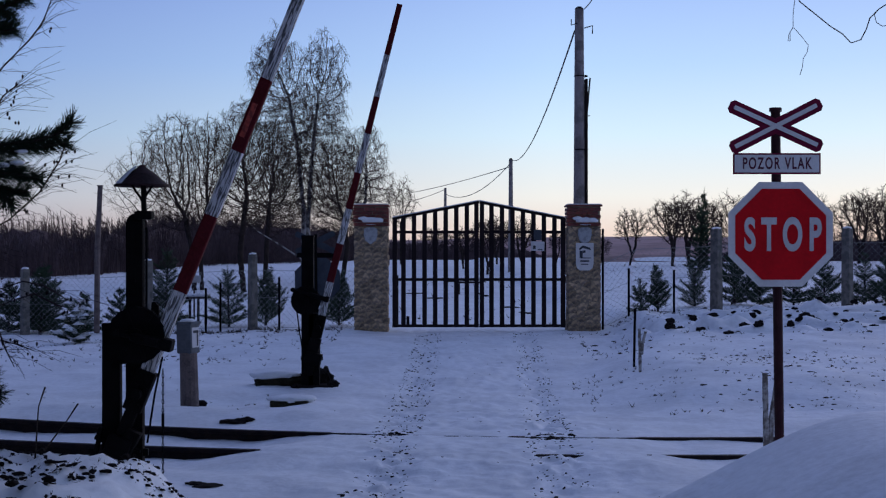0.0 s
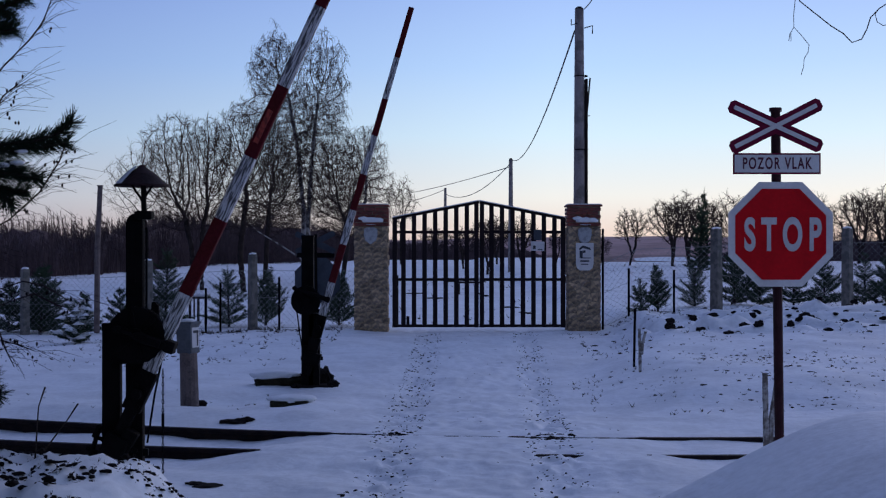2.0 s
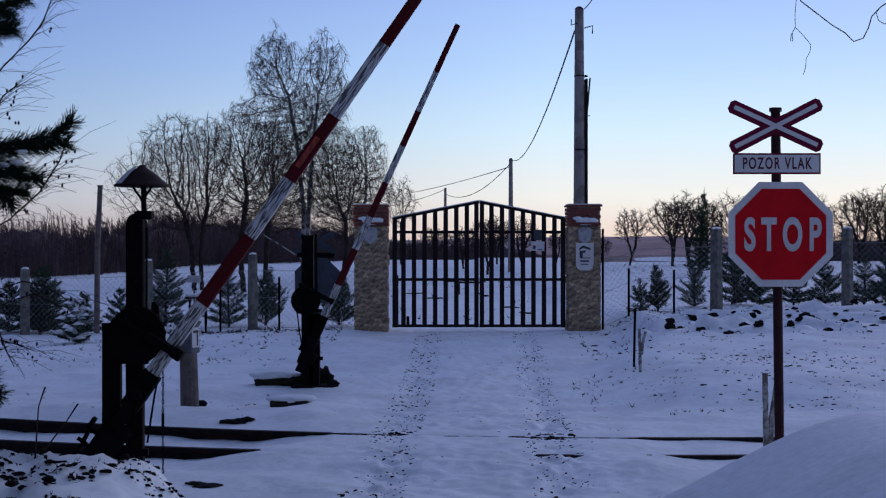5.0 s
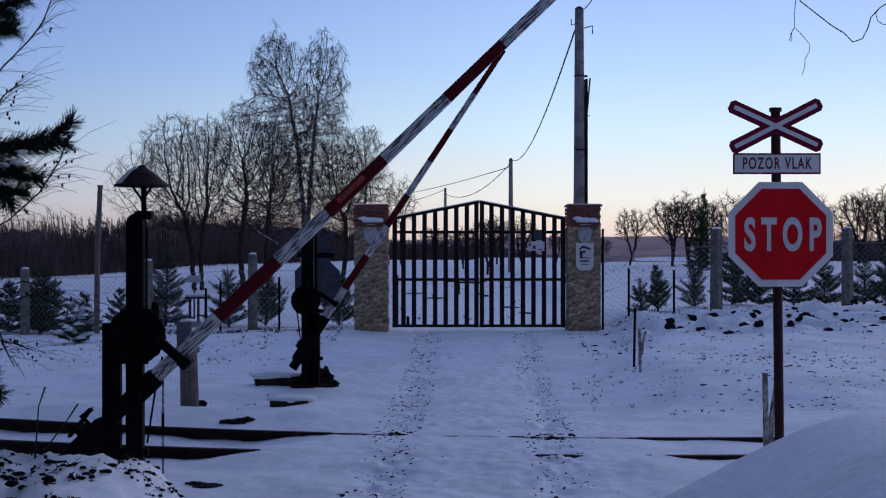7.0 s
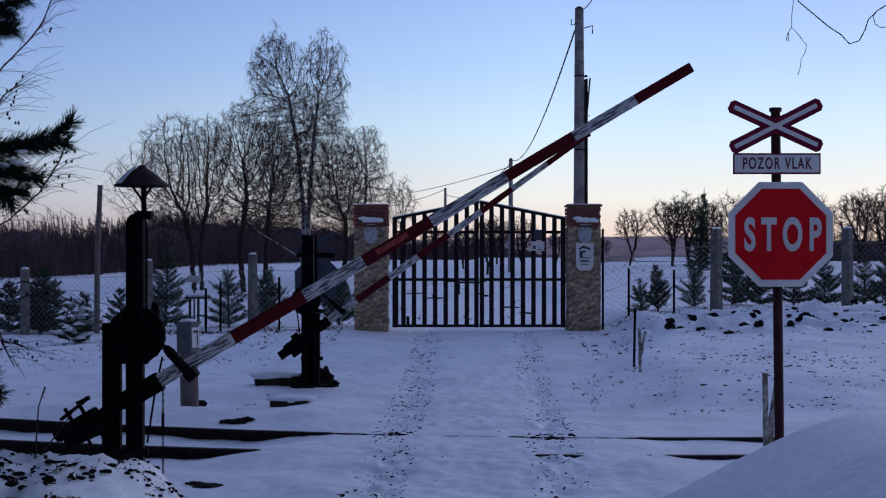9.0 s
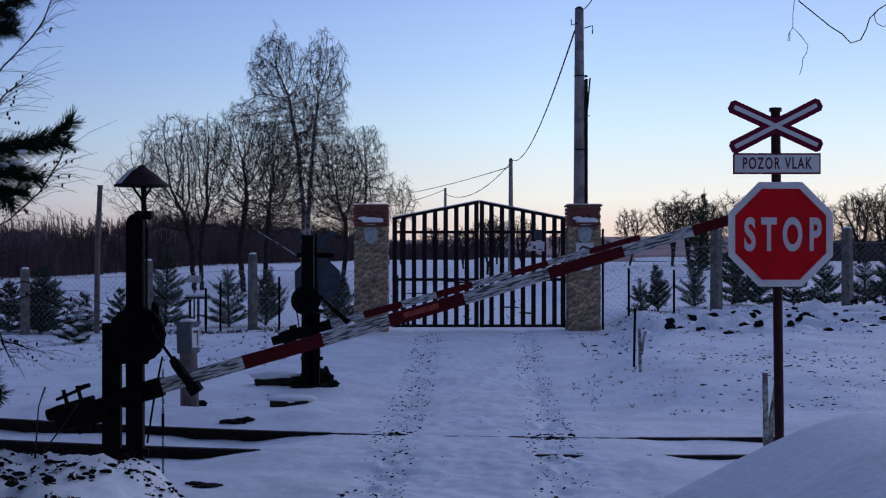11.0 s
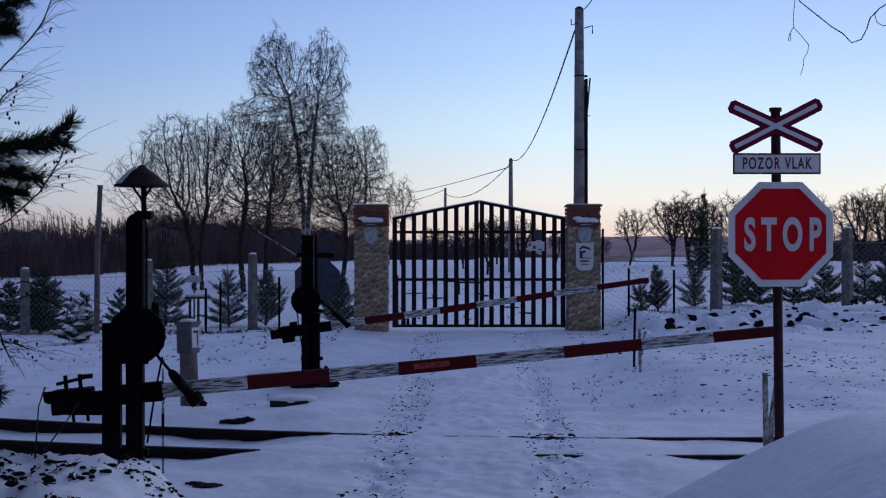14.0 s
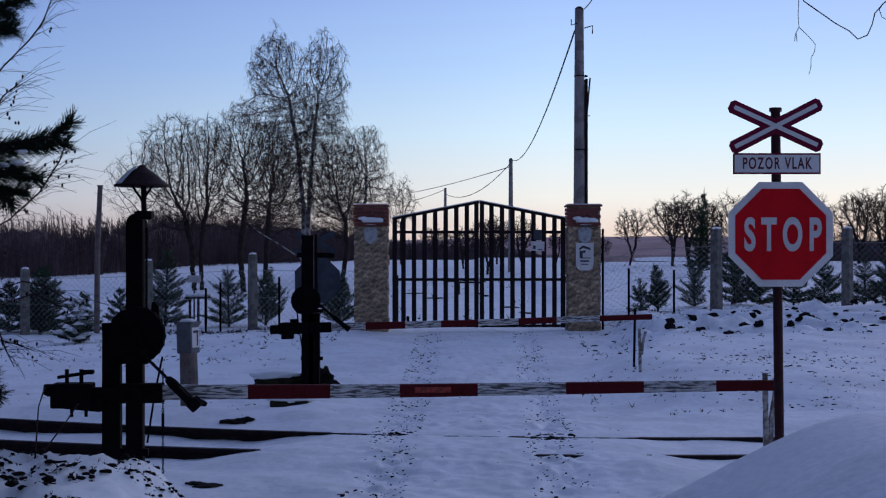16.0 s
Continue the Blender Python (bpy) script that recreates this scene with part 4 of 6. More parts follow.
def grow(seed, stems, blobs, count, step=0.14, tip=0.0075, twig=(2, 0.16, 0.34), hang=0.0, power=2.24):
    """A bare tree that branches out towards the points of its crown: limbs and twigs as tubes of (points, radii, sides).
    stems: lines of points from the foot upwards; twig: how many at a thin joint, and their shortest and longest length."""
    npr, rng = np.random.default_rng(seed), random.Random(seed)
    goal = crown_points(npr, blobs, count)
    node, mother = [], []
    for line in stems:
        last = -1
        line = [np.array(p, float) for p in line]
        for p, q in zip(line, line[1:]):
            n = max(1, int(np.linalg.norm(q - p) / step))
            for k in range(n):
                node.append(p + (q - p) * k / n + npr.normal(0, 0.012, 3))
                mother.append(last)
                last = len(node) - 1
    reach, kill = step * 16, step * 1.7
    arr = np.array(node)
    dist = np.linalg.norm(goal[:, None] - arr[None], axis=2)
    near, far = dist.argmin(1), dist.min(1)
    for _ in range(110):
        live = (far < reach) & (far > kill)
        if not live.any():
            break
        new_p, new_m = [], []
        for i in np.unique(near[live]):
            v = goal[live & (near == i)] - node[i]
            d = (v / np.linalg.norm(v, axis=1)[:, None]).sum(0)
            d = d / (np.linalg.norm(d) + 1e-6) + npr.normal(0, 0.15, 3)
            new_p.append(node[i] + d / np.linalg.norm(d) * step)
            new_m.append(int(i))
        first = len(node)
        node += new_p
        mother += new_m
        dist = np.linalg.norm(goal[:, None] - np.array(new_p)[None], axis=2)
        best, at = dist.min(1), dist.argmin(1)
        better = best < far
        near = np.where(better, at + first, near)
        far = np.where(better, best, far)
        keep = far > kill
        goal, near, far = goal[keep], near[keep], far[keep]
        if not len(goal):
            break
    kids = [[] for _ in node]
    for i, m in enumerate(mother):
        if m >= 0:
            kids[m].append(i)
    area = [0.0] * len(node)
    for i in range(len(node) - 1, -1, -1):
        area[i] = max(area[i], tip ** power)
        if mother[i] >= 0:
            area[mother[i]] += area[i]
    rad = [v ** (1 / power) for v in area]
    limbs, twigs = [], []
    vec = [Vector(p) for p in node]
    heads = [i for i, m in enumerate(mother) if m < 0]
    while heads:
        i = heads.pop()
        pts, rr = ([vec[mother[i]]], [rad[i]]) if mother[i] >= 0 else ([], [])
        while True:
            pts.append(vec[i])
            rr.append(rad[i])
            if not kids[i]:
                break
            ch = sorted(kids[i], key=lambda c: -rad[c])
            heads += ch[1:]
            i = ch[0]
        if len(pts) > 1:
            (limbs if rr[0] > 0.045 else twigs).append((pts, rr, 7 if rr[0] > 0.045 else (5 if rr[0] > 0.02 else 3)))
    for i, m in enumerate(mother):
        if m < 0 or rad[i] > tip * 2.2:
            continue
        d0 = (vec[i] - vec[m]).normalized()
        for _ in range(twig[0]):
            d = (d0 + Vector((rng.gauss(0, 0.55), rng.gauss(0, 0.55), rng.gauss(0, 0.45)))).normalized()
            ln = rng.uniform(twig[1], twig[2])
            p1 = vec[i] + d * ln * 0.45
            e = d.lerp(Vector((rng.gauss(0, 0.15), rng.gauss(0, 0.15), -1)), hang).normalized()
            twigs.append(([vec[i], p1, p1 + e * ln * 0.55], [tip * 0.8, tip * 0.7, tip * 0.45], 3))
    return limbs, twigs


def tubes_mesh(name, tubes, material):
    vs, fs = [], []
    for pts, radii, n in tubes:
        base = len(vs)
        a = None
        for i, p in enumerate(pts):
            d = (pts[min(i + 1, len(pts) - 1)] - pts[max(i - 1, 0)]).normalized()
            a = d.orthogonal().normalized() if a is None else (a - d * a.dot(d)).normalized()
            b = d.cross(a)
            for k in range(n):
                v = p + (a * math.cos(k * math.tau / n) + b * math.sin(k * math.tau / n)) * radii[i]
                vs.append((v.x, v.y, v.z))
        for i in range(len(pts) - 1):
            for k in range(n):
                fs.append((base + i * n + k, base + i * n + (k + 1) % n, base + (i + 1) * n + (k + 1) % n, base + (i + 1) * n + k))
    me = bpy.data.meshes.new(name)
    me.from_pydata(vs, [], fs)
    me.materials.append(material)
    for p in me.polygons:
        p.use_smooth = True
    return me


def make_tree(name, at, label, seed, bark, twig_mat, group="bare trees", **kw):
    th = thing(name, at, label, "tree", group)
    limbs, twigs = grow(seed, **kw)
    for nm, lst, m in (("trunk", limbs, bark), ("crown", twigs, twig_mat)):
        ob = new(nm, tubes_mesh(nm, lst, m))
        ob.parent = th
    return th


def on_field(x, y, rz=0):
    return pose(x, y, lie_at(x, y), 0, 0, rz)


BIRCH_TWIG, FINE_TWIG = (4, 0.26, 0.66), (3, 0.14, 0.34)
make_tree("birch_tree", on_field(-6.407, 62), "tall leafless silver birch with drooping twigs", 11, M_BIRCHBARK, M_BIRCHTWIG,
          stems=[[(0, 0, -0.2), (0.05, 0, 3.0), (-0.25, 0.1, 6.0), (-0.7, 0.1, 8.6)], [(0.12, 0.1, -0.2), (0.25, 0.1, 3.2), (0.45, 0, 6.0), (0.7, 0, 8.4)]],
          blobs=[(-1.30, 0, 9.55, 1.25, 1.3, 2.0), (0.95, 0, 9.3, 1.15, 1.2, 2.1), (0.0, 0, 6.9, 2.1, 1.9, 2.4), (-2.5, 0, 7.7, 1.1, 0.9, 0.7), (0.1, 0, 4.4, 2.0, 1.7, 1.8)],
          count=5800, step=0.13, tip=0.0072, twig=BIRCH_TWIG, hang=0.72)
make_tree("birch_tree", on_field(-4.150, 70), "smaller leafless birch beside the tall one", 12, M_BIRCHBARK, M_BIRCHTWIG,
          stems=[[(0, 0, -0.2), (0.1, 0, 2.2), (0.2, 0, 5.5)]], blobs=[(0.05, 0, 5.7, 1.3, 1.3, 2.2), (-0.3, 0, 3.5, 1.3, 1.2, 1.4), (0.9, 0, 4.6, 0.8, 0.8, 1.2)],
          count=2000, step=0.14, tip=0.0075, twig=BIRCH_TWIG, hang=0.72)
make_tree("bare_tree", on_field(-7.230, 49), "dark leafless tree with crooked forking limbs", 13, M_BARK, M_TWIG,
          stems=[[(0.05, 0, -0.2), (-0.1, 0, 1.4), (0.0, 0, 2.4), (0.15, 0, 3.4)]], blobs=[(0.1, 0, 4.3, 1.35, 1.2, 2.2), (-0.5, 0, 5.4, 0.8, 0.8, 1.1), (0.1, 0, 2.9, 1.2, 1.0, 0.8)],
          count=2600, step=0.10, tip=0.0070, twig=FINE_TWIG)
make_tree("bare_tree", on_field(-9.230, 51), "broad leafless tree with fine upright twigs", 14, M_BARK, M_TWIG,
          stems=[[(-0.1, 0, -0.2), (-0.25, 0, 1.6), (-0.5, 0, 2.8)], [(0.15, 0.1, -0.2), (0.1, 0.1, 1.3), (0.25, 0, 2.8)]],
          blobs=[(-0.45, 0, 4.4, 1.75, 1.4, 2.3), (0.5, 0, 5.0, 1.0, 0.9, 1.45), (-0.3, 0, 2.9, 1.3, 1.0, 0.8)], count=3300, step=0.10, tip=0.0070, twig=FINE_TWIG)
make_tree("bare_tree", on_field(-12.200, 56), "thin leafless tree at the edge of the clump", 15, M_BARK, M_TWIG,
          stems=[[(0, 0, -0.2), (0, 0, 2.0), (-0.2, 0, 3.2)]], blobs=[(-0.4, 0, 4.2, 1.5, 1.0, 1.6), (0.1, 0, 5.4, 0.6, 0.5, 1.3)],
          count=760, step=0.13, tip=0.0064, twig=(2, 0.2, 0.45))
make_tree("bare_tree", on_field(-7.500, 57), "dark leafless tree among the clump of stems", 19, M_BARK, M_TWIG,
          stems=[[(0, 0, -0.2), (0.1, 0, 1.8), (0.2, 0, 3.4)]], blobs=[(0.3, 0, 4.7, 1.5, 1.2, 2.2), (0.3, 0, 2.9, 1.5, 1.2, 0.9)], count=2500, step=0.11, tip=0.0074, twig=FINE_TWIG)
make_tree("bare_tree", on_field(-4.350, 58), "slim dark leafless tree beneath the birch", 16, M_BARK, M_TWIG,
          stems=[[(0, 0, -0.2), (0.25, 0, 1.5), (0.15, 0, 2.8)]], blobs=[(-0.1, 0, 4.2, 1.4, 1.2, 2.1), (0.0, 0, 2.7, 1.3, 1.2, 0.9)], count=2200, step=0.11, tip=0.0074, twig=FINE_TWIG)
make_tree("bare_tree", on_field(-3.500, 112), "small distant leafless tree", 18, M_BARK, M_TWIG,
          stems=[[(0, 0, -0.2), (0, 0, 3.0)]], blobs=[(0, 0, 5.0, 1.35, 1.2, 1.9)], count=800, step=0.16, tip=0.0095, twig=(3, 0.3, 0.6))
bm = tube(bmesh.new(), [(-5.35, 55, 0.35), (-5.75, 55, 1.55), (-6.6, 55.1, 2.1), (-7.55, 55, 2.68), (-8.0, 55, 3.15)], [0.04, 0.034, 0.028, 0.022, 0.010], 7)
tagged(obj("leaning_birch_stem", bm, M_BIRCHBARK, smooth=True), "thin pale birch stem leaning across the clump", "tree stem")
# orchard behind the gate and to its side
fruit = make_tree("fruit_tree", on_field(2.405, 74), "low leafless fruit tree in the snowy orchard", 21, M_BARK, M_TWIG, "orchard trees",
                  stems=[[(0, 0, -0.2), (0.05, 0, 0.6), (-0.1, 0, 1.1)], [(0.1, 0, 0.4), (0.3, 0, 1.2)]], blobs=[(0, 0, 2.05, 1.15, 1.1, 0.95)],
                  count=1100, step=0.085, tip=0.0078, twig=(3, 0.10, 0.24), power=2.1)
fruit_b = make_tree("fruit_tree", on_field(8.550, 62), "low leafless fruit tree with an open crown", 22, M_BARK, M_TWIG, "orchard trees",
                    stems=[[(-0.05, 0, -0.2), (0.1, 0, 0.5), (-0.05, 0, 1.0)], [(0.08, 0, 0.45), (0.3, 0, 1.05)]], blobs=[(0.05, 0, 1.85, 0.85, 0.85, 0.75)],
                    count=520, step=0.085, tip=0.0085, twig=(3, 0.10, 0.24), power=2.1)
for x, y, rz, k in ((-0.537, 92, 80, 0.95), (4.935, 84, 200, 1.0), (3.840, 96, 140, 1.1), (8.375, 100, 30, 0.9), (10.150, 60, 61, 1.0), (11.450, 63, 230, 1.1),
                    (19.250, 75, 100, 1.25), (20.853, 68, 10, 1.2), (23.280, 72, 301, 1.3), (12.650, 110, 20, 0.9), (1.320, 88, 250, 0.9)):
    c = copy_thing(fruit if rz % 3 else fruit_b, on_field(x, y, rz))
    c.scale = (k, k, k)
    tagged(c, "leafless fruit tree standing in the snowy orchard")
for x, y, h, s in ((17.000, 80, 4.0, 31), (22.400, 82, 4.2, 32), (12.427, 64, 2.9, 33), (15.345, 66, 2.8, 34), (18.842, 70, 2.9, 35)):
    make_tree("bare_tree", on_field(x, y), "leafless tree behind the fence", s, M_BARK, M_TWIG, stems=[[(0, 0, -0.2), (0.05, 0, h * 0.35)]],
              blobs=[(0, 0, h * 0.62, h * 0.33, h * 0.3, h * 0.40)], count=900, step=0.032 * h, tip=0.0085, twig=(3, 0.05 * h, 0.11 * h))


# ---- young conifers ----
def brush(vs, fs, rng, a, d, ln, nl, step):
    """A shoot set all round with short needles, from a along d."""
    o = d.orthogonal().normalized()
    p = d.cross(o)
    n = max(5, int(ln / step))
    for k in range(n):
        t = (k + rng.random()) / n
        q = a + d * ln * t + Vector((0, 0, 0.10 * ln * t * t))
        az = rng.random() * math.tau
        w = (d * rng.uniform(0.45, 1.0) + (o * math.cos(az) + p * math.sin(az)) * rng.uniform(0.6, 1.0)) * nl * rng.uniform(0.7, 1.15)
        e = w.orthogonal().normalized() * 0.0055
        i = len(vs)
        vs += [tuple(q - e), tuple(q + e), tuple(q + w)]
        fs.append((i, i + 1, i + 2))


def make_spruce(x, y, h, seed, label, width=0.42, snow=0.0, name="young_spruce", bushy=False, rise=0.0):
    """A young conifer: whorls of rising branches with side shoots, each shoot a brush of needles."""
    rng = random.Random(seed)
    th = thing(name, pose(x, y, lie_at(x, y), 0, 0, rng.random() * 360), label, "conifer", "young conifers")
    lean = Vector((rng.uniform(-0.06, 0.06), rng.uniform(-0.06, 0.06), 1))
    bm = bmesh.new()
    tube(bm, [(0, 0, -0.1), lean * h * 0.5, lean * h], [0.020 * h + 0.008, 0.012 * h + 0.005, 0.004], 6)
    part("trunk", bm, M_BARK, th)
    vs, fs, ws, wf = [], [], [], []
    z = 0.05 * h
    while z < h * 0.96:
        t = z / h
        reach = width * h * ((1 - t) ** 0.8 if not bushy else (1 - t * t) ** 0.5) + 0.06
        n = 7 if t < 0.6 else 5
        a0 = rng.random() * math.tau
        for b in range(n):
            if rng.random() < 0.18:
                continue
            az = a0 + (b + rng.uniform(-0.3, 0.3)) * math.tau / n
            ln = reach * rng.uniform(0.55, 1.2)
            tilt = 0.10 + rise + 0.75 * t * (1 - 0.4 * rise) + rng.uniform(-0.12, 0.32)
            d = Vector((math.cos(az) * math.cos(tilt), math.sin(az) * math.cos(tilt), math.sin(tilt)))
            side = Vector((-math.sin(az), math.cos(az), 0))
            root = lean * z + Vector((0, 0, rng.uniform(-0.03, 0.03)))
            brush(vs, fs, rng, root, d, ln, 0.055, 0.0045)
            m = int(ln / 0.065)
            for k in range(1, m + 1):
                u = 0.15 + 0.75 * (k - 0.5) / m
                for sg in (-1, 1):
                    sd = (d * 0.75 + side * sg * rng.uniform(0.6, 1.0) + Vector((0, 0, rng.uniform(-0.05, 0.35)))).normalized()
                    brush(vs, fs, rng, root + d * ln * u + Vector((0, 0, 0.10 * ln * u * u)), sd, ln * (1 - u) * rng.uniform(0.35, 0.7) + 0.03, 0.05, 0.0060)
                if snow and rng.random() < snow:
                    i = len(ws)
                    c, r = root + d * ln * u + Vector((rng.uniform(-0.03, 0.03), rng.uniform(-0.03, 0.03), 0.075 if bushy else 0.035)), rng.uniform(0.025, 0.055) * (1 + snow) * (1.5 if bushy else 1)
                    ws += [tuple(c + Vector((r * math.cos(a) * rng.uniform(0.6, 1.3), r * math.sin(a) * rng.uniform(0.6, 1.3), -0.02))) for a in (0, 1.26, 2.51, 3.77, 5.03)] + [tuple(c + Vector((0, 0, r * 0.4)))]
                    wf += [(i + j, i + (j + 1) % 5, i + 5) for j in range(5)]
        z += rng.uniform(0.10, 0.17)
    brush(vs, fs, rng, lean * h * 0.85, lean.normalized(), h * 0.17, 0.05, 0.005)
    for nm, v, f, mm in (("needles", vs, fs, M_NEEDLE), ("branch_snow", ws, wf, M_SNOWCAP)):
        if v:
            me = bpy.data.meshes.new(nm)
            me.from_pydata(v, [], f)
            me.materials.append(mm)
            o = tagged(new(nm, me), kind="stuff")
            o.parent = th
    return th


SPRUCES = [(-4.42, 28.0, 1.13, 0.5), (-3.64, 27.8, 1.08, 0.56), (-6.05, 29.5, 1.57, 0.44), (-2.12, 27.6, 1.03, 0.58), (-8.27, 27.8, 1.24, 0.53), (-9.04, 28.2, 0.97, 0.58), (4.32, 27.2, 0.81, 0.5), (3.93, 26.8, 0.59, 0.53), (5.2, 28.0, 1.26, 0.48), (6.11, 28.4, 1.55, 0.53), (6.45, 27.6, 1.26, 0.58), (7.24, 28.0, 1.15, 0.58), (7.77, 27.6, 1.21, 0.58), (8.7, 28.0, 1.38, 0.53), (8.95, 27.4, 1.26, 0.58), (-6.73, 28.4, 0.81, 0.48), (-7.35, 27.6, 0.76, 0.58), (-8.4, 28.6, 1.3, 0.5)]
for k, (x, y, h, wd) in enumerate(SPRUCES):
    make_spruce(x, y, h * (1.06 if x < 4.8 else 0.74), 100 + k, "young green spruce dusted with snow by the fence", wd, 0.05, rise=0.35 if k in (1, 3, 6, 8) else 0.0)
make_spruce(-6.760, 25.0, 0.56, 140, "low conifer bush loaded with snow", 0.75, 0.75, "snowy_bush", True)
make_spruce(9.440, 50.0, 3.1, 141, "tall dark spruce behind the orchard trees", 0.20, 0.0)


# ---- far woods: dense bare scrub along the field's edge ----
def scrub(vs, fs, rng, x, y, h, n):
    """A bare bush: a few stems that fork into many fine twigs."""
    z0 = lie_at(x, y) - 0.2
    for _ in range(n):
        base = Vector((x + rng.uniform(-1.1, 1.1), y + rng.uniform(-1.0, 1.0), z0))
        hh = h * rng.uniform(0.40, 0.80)
        tip = base + Vector((rng.gauss(0, 0.13) * hh, rng.uniform(-0.3, 0.3), hh))
        w = rng.uniform(0.012, 0.03)
        i = len(vs)
        for q, ww in ((base, w), (tip, 0.010)):
            vs += [(q.x - ww, q.y, q.z), (q.x + ww * 0.5, q.y + ww, q.z), (q.x + ww * 0.5, q.y - ww, q.z)]
        fs += [(i + k, i + (k + 1) % 3, i + 3 + (k + 1) % 3, i + 3 + k) for k in range(3)]
        for _ in range(18):
            q = base.lerp(tip, rng.uniform(0.25, 1.0))
            d = Vector((rng.gauss(0, 0.45), rng.gauss(0, 0.3), rng.uniform(0.25, 1.0))) * h * rng.uniform(0.07, 0.16)
            i = len(vs)
            vs += [tuple(q + Vector((-0.012, 0, -0.012))), tuple(q + Vector((0.012, 0.01, 0.012))), tuple(q + d)]
            fs.append((i, i + 1, i + 2))


def make_woods():
    rng = random.Random(41)
    vs, fs = [], []
    # (x, y) of the edge, height, rows behind it
    edge = [(-32, 57, 3.7), (-21, 63, 3.7), (-19.7, 69, 3.7), (-18.6, 76, 3.8), (-19.6, 97, 4.9), (-19.0, 106, 5.4), (-15.6, 113, 5.4), (-11, 125, 4.8), (-5, 146, 3.2), (3, 152, 2.8), (9, 154, 2.0), (12, 156, 1.2)]
    edge_r = [(23.5, 96, 3.0), (26, 90, 3.8), (30, 86, 4.2), (38, 82, 4.4)]
    for line, rows in ((edge, 6), (edge_r, 4)):
        for (x0, y0, h0), (x1, y1, h1) in zip(line, line[1:]):
            n = max(3, int(math.hypot(x1 - x0, y1 - y0) / 1.1))
            for k in range(n):
                t = k / n
                for r in range(rows):
                    scrub(vs, fs, rng, x0 + (x1 - x0) * t + rng.uniform(-0.6, 0.6) - 0.5 * r, y0 + (y1 - y0) * t + r * 2.6, (h0 + (h1 - h0) * t) * (0.85 + 0.07 * r) * rng.uniform(0.8, 1.12), 14)
    me = bpy.data.meshes.new("far_woods")
    me.from_pydata(vs, [], fs)
    me.materials.append(M_FOREST)
    tagged(new("far_woods", me), "dense dark leafless scrub and woods around the field", "woods", kind="stuff")
    # undergrowth body behind the stems
    bm = bmesh.new()
    for line, mass in ((edge, 0.62), (edge_r, 0.36)):
        prev = None
        for (x0, y0, h0), (x1, y1, h1) in zip(line, line[1:]):
            for k in range(24):
                t = k / 24
                x, y, h = x0 + (x1 - x0) * t, y0 + (y1 - y0) * t, (h0 + (h1 - h0) * t) * (mass + 0.14 * noise.noise(Vector((x0 + t * (x1 - x0), y0 * 0.3, 3)) * 2.3))
                z = lie_at(x, y)
                ring = [bm.verts.new(p) for p in ((x, y + 5, z - 0.5), (x, y + 6, z + h * 0.6), (x - 0.5, y + 10, z + h), (x - 0.8, y + 15, z + h * 0.9), (x - 1, y + 16, z - 0.5))]
                if prev:
                    for a in range(4):
                        bm.faces.new((prev[a], ring[a], ring[a + 1], prev[a + 1]))
                prev = ring
    bmesh.ops.recalc_face_normals(bm, faces=bm.faces[:])
    tagged(obj("far_undergrowth", bm, M_FOREST), "dark undergrowth mass inside the far woods", "undergrowth", kind="stuff")


make_woods()


def make_hill():
    bm = bmesh.new()
    prev = None
    for k in range(121):
        x = -2600 + 5200 * k / 120
        h = 24 + 11 * noise.noise(Vector((x * 0.0016, 1.0, 0))) + 4 * noise.noise(Vector((x * 0.008, 5.0, 0)))
        ring = [bm.verts.new(p) for p in ((x, 1900, -8), (x, 2150, h * 0.62), (x, 2400, h), (x, 2900, h * 0.8))]
        if prev:
            for a in range(3):
                bm.faces.new((prev[a], ring[a], ring[a + 1], prev[a + 1]))
        prev = ring
    bmesh.ops.recalc_face_normals(bm, faces=bm.faces[:])
    tagged(obj("backdrop", bm, M_HILL, smooth=True), "low hills on the horizon coloured pinkish for haze", "hills", kind="structure")


make_hill()


def make_far_strip():
    """The land across the valley: a brown rise with one snow field on it."""
    bm = bmesh.new()
    prev = None
    for k in range(41):
        x = 20 + 400 * k / 40
        h = 0.4 + 1.3 * noise.noise(Vector((x * 0.02, 3.0, 0)))
        ring = [bm.verts.new(p) for p in ((x, 560, -10), (x, 600, -5.0), (x, 640, h), (x, 700, h - 1))]
        if prev:
            for a in range(3):
                bm.faces.new((prev[a], ring[a], ring[a + 1], prev[a + 1]))
        prev = ring
    bmesh.ops.recalc_face_normals(bm, faces=bm.faces[:])
    tagged(obj("far_rise", bm, M_HEATH, smooth=True), "brown heath across the valley with haze in its colour", "hillside", kind="structure")
    bm = bmesh.new()
    prev = None
    for k in range(25):
        t = k / 24
        x = 88 + 40 * t
        w = math.sin(math.pi * min(1.0, 0.08 + t)) ** 0.5 if t < 0.92 else 0.35
        ring = [bm.verts.new((x, y, -5.0 + (y - 600) * 0.135 + 0.35)) for y in (619 - 3 * w + 3 * noise.noise(Vector((x * 0.1, 0, 0))), 620 + 11 * w)]
        if prev:
            bm.faces.new((prev[0], ring[0], ring[1], prev[1]))
        prev = ring
    tagged(obj("far_snow_field", bm, M_SNOWCAP), "strip of snowy field across the valley", "snow field", kind="structure")


make_far_strip()


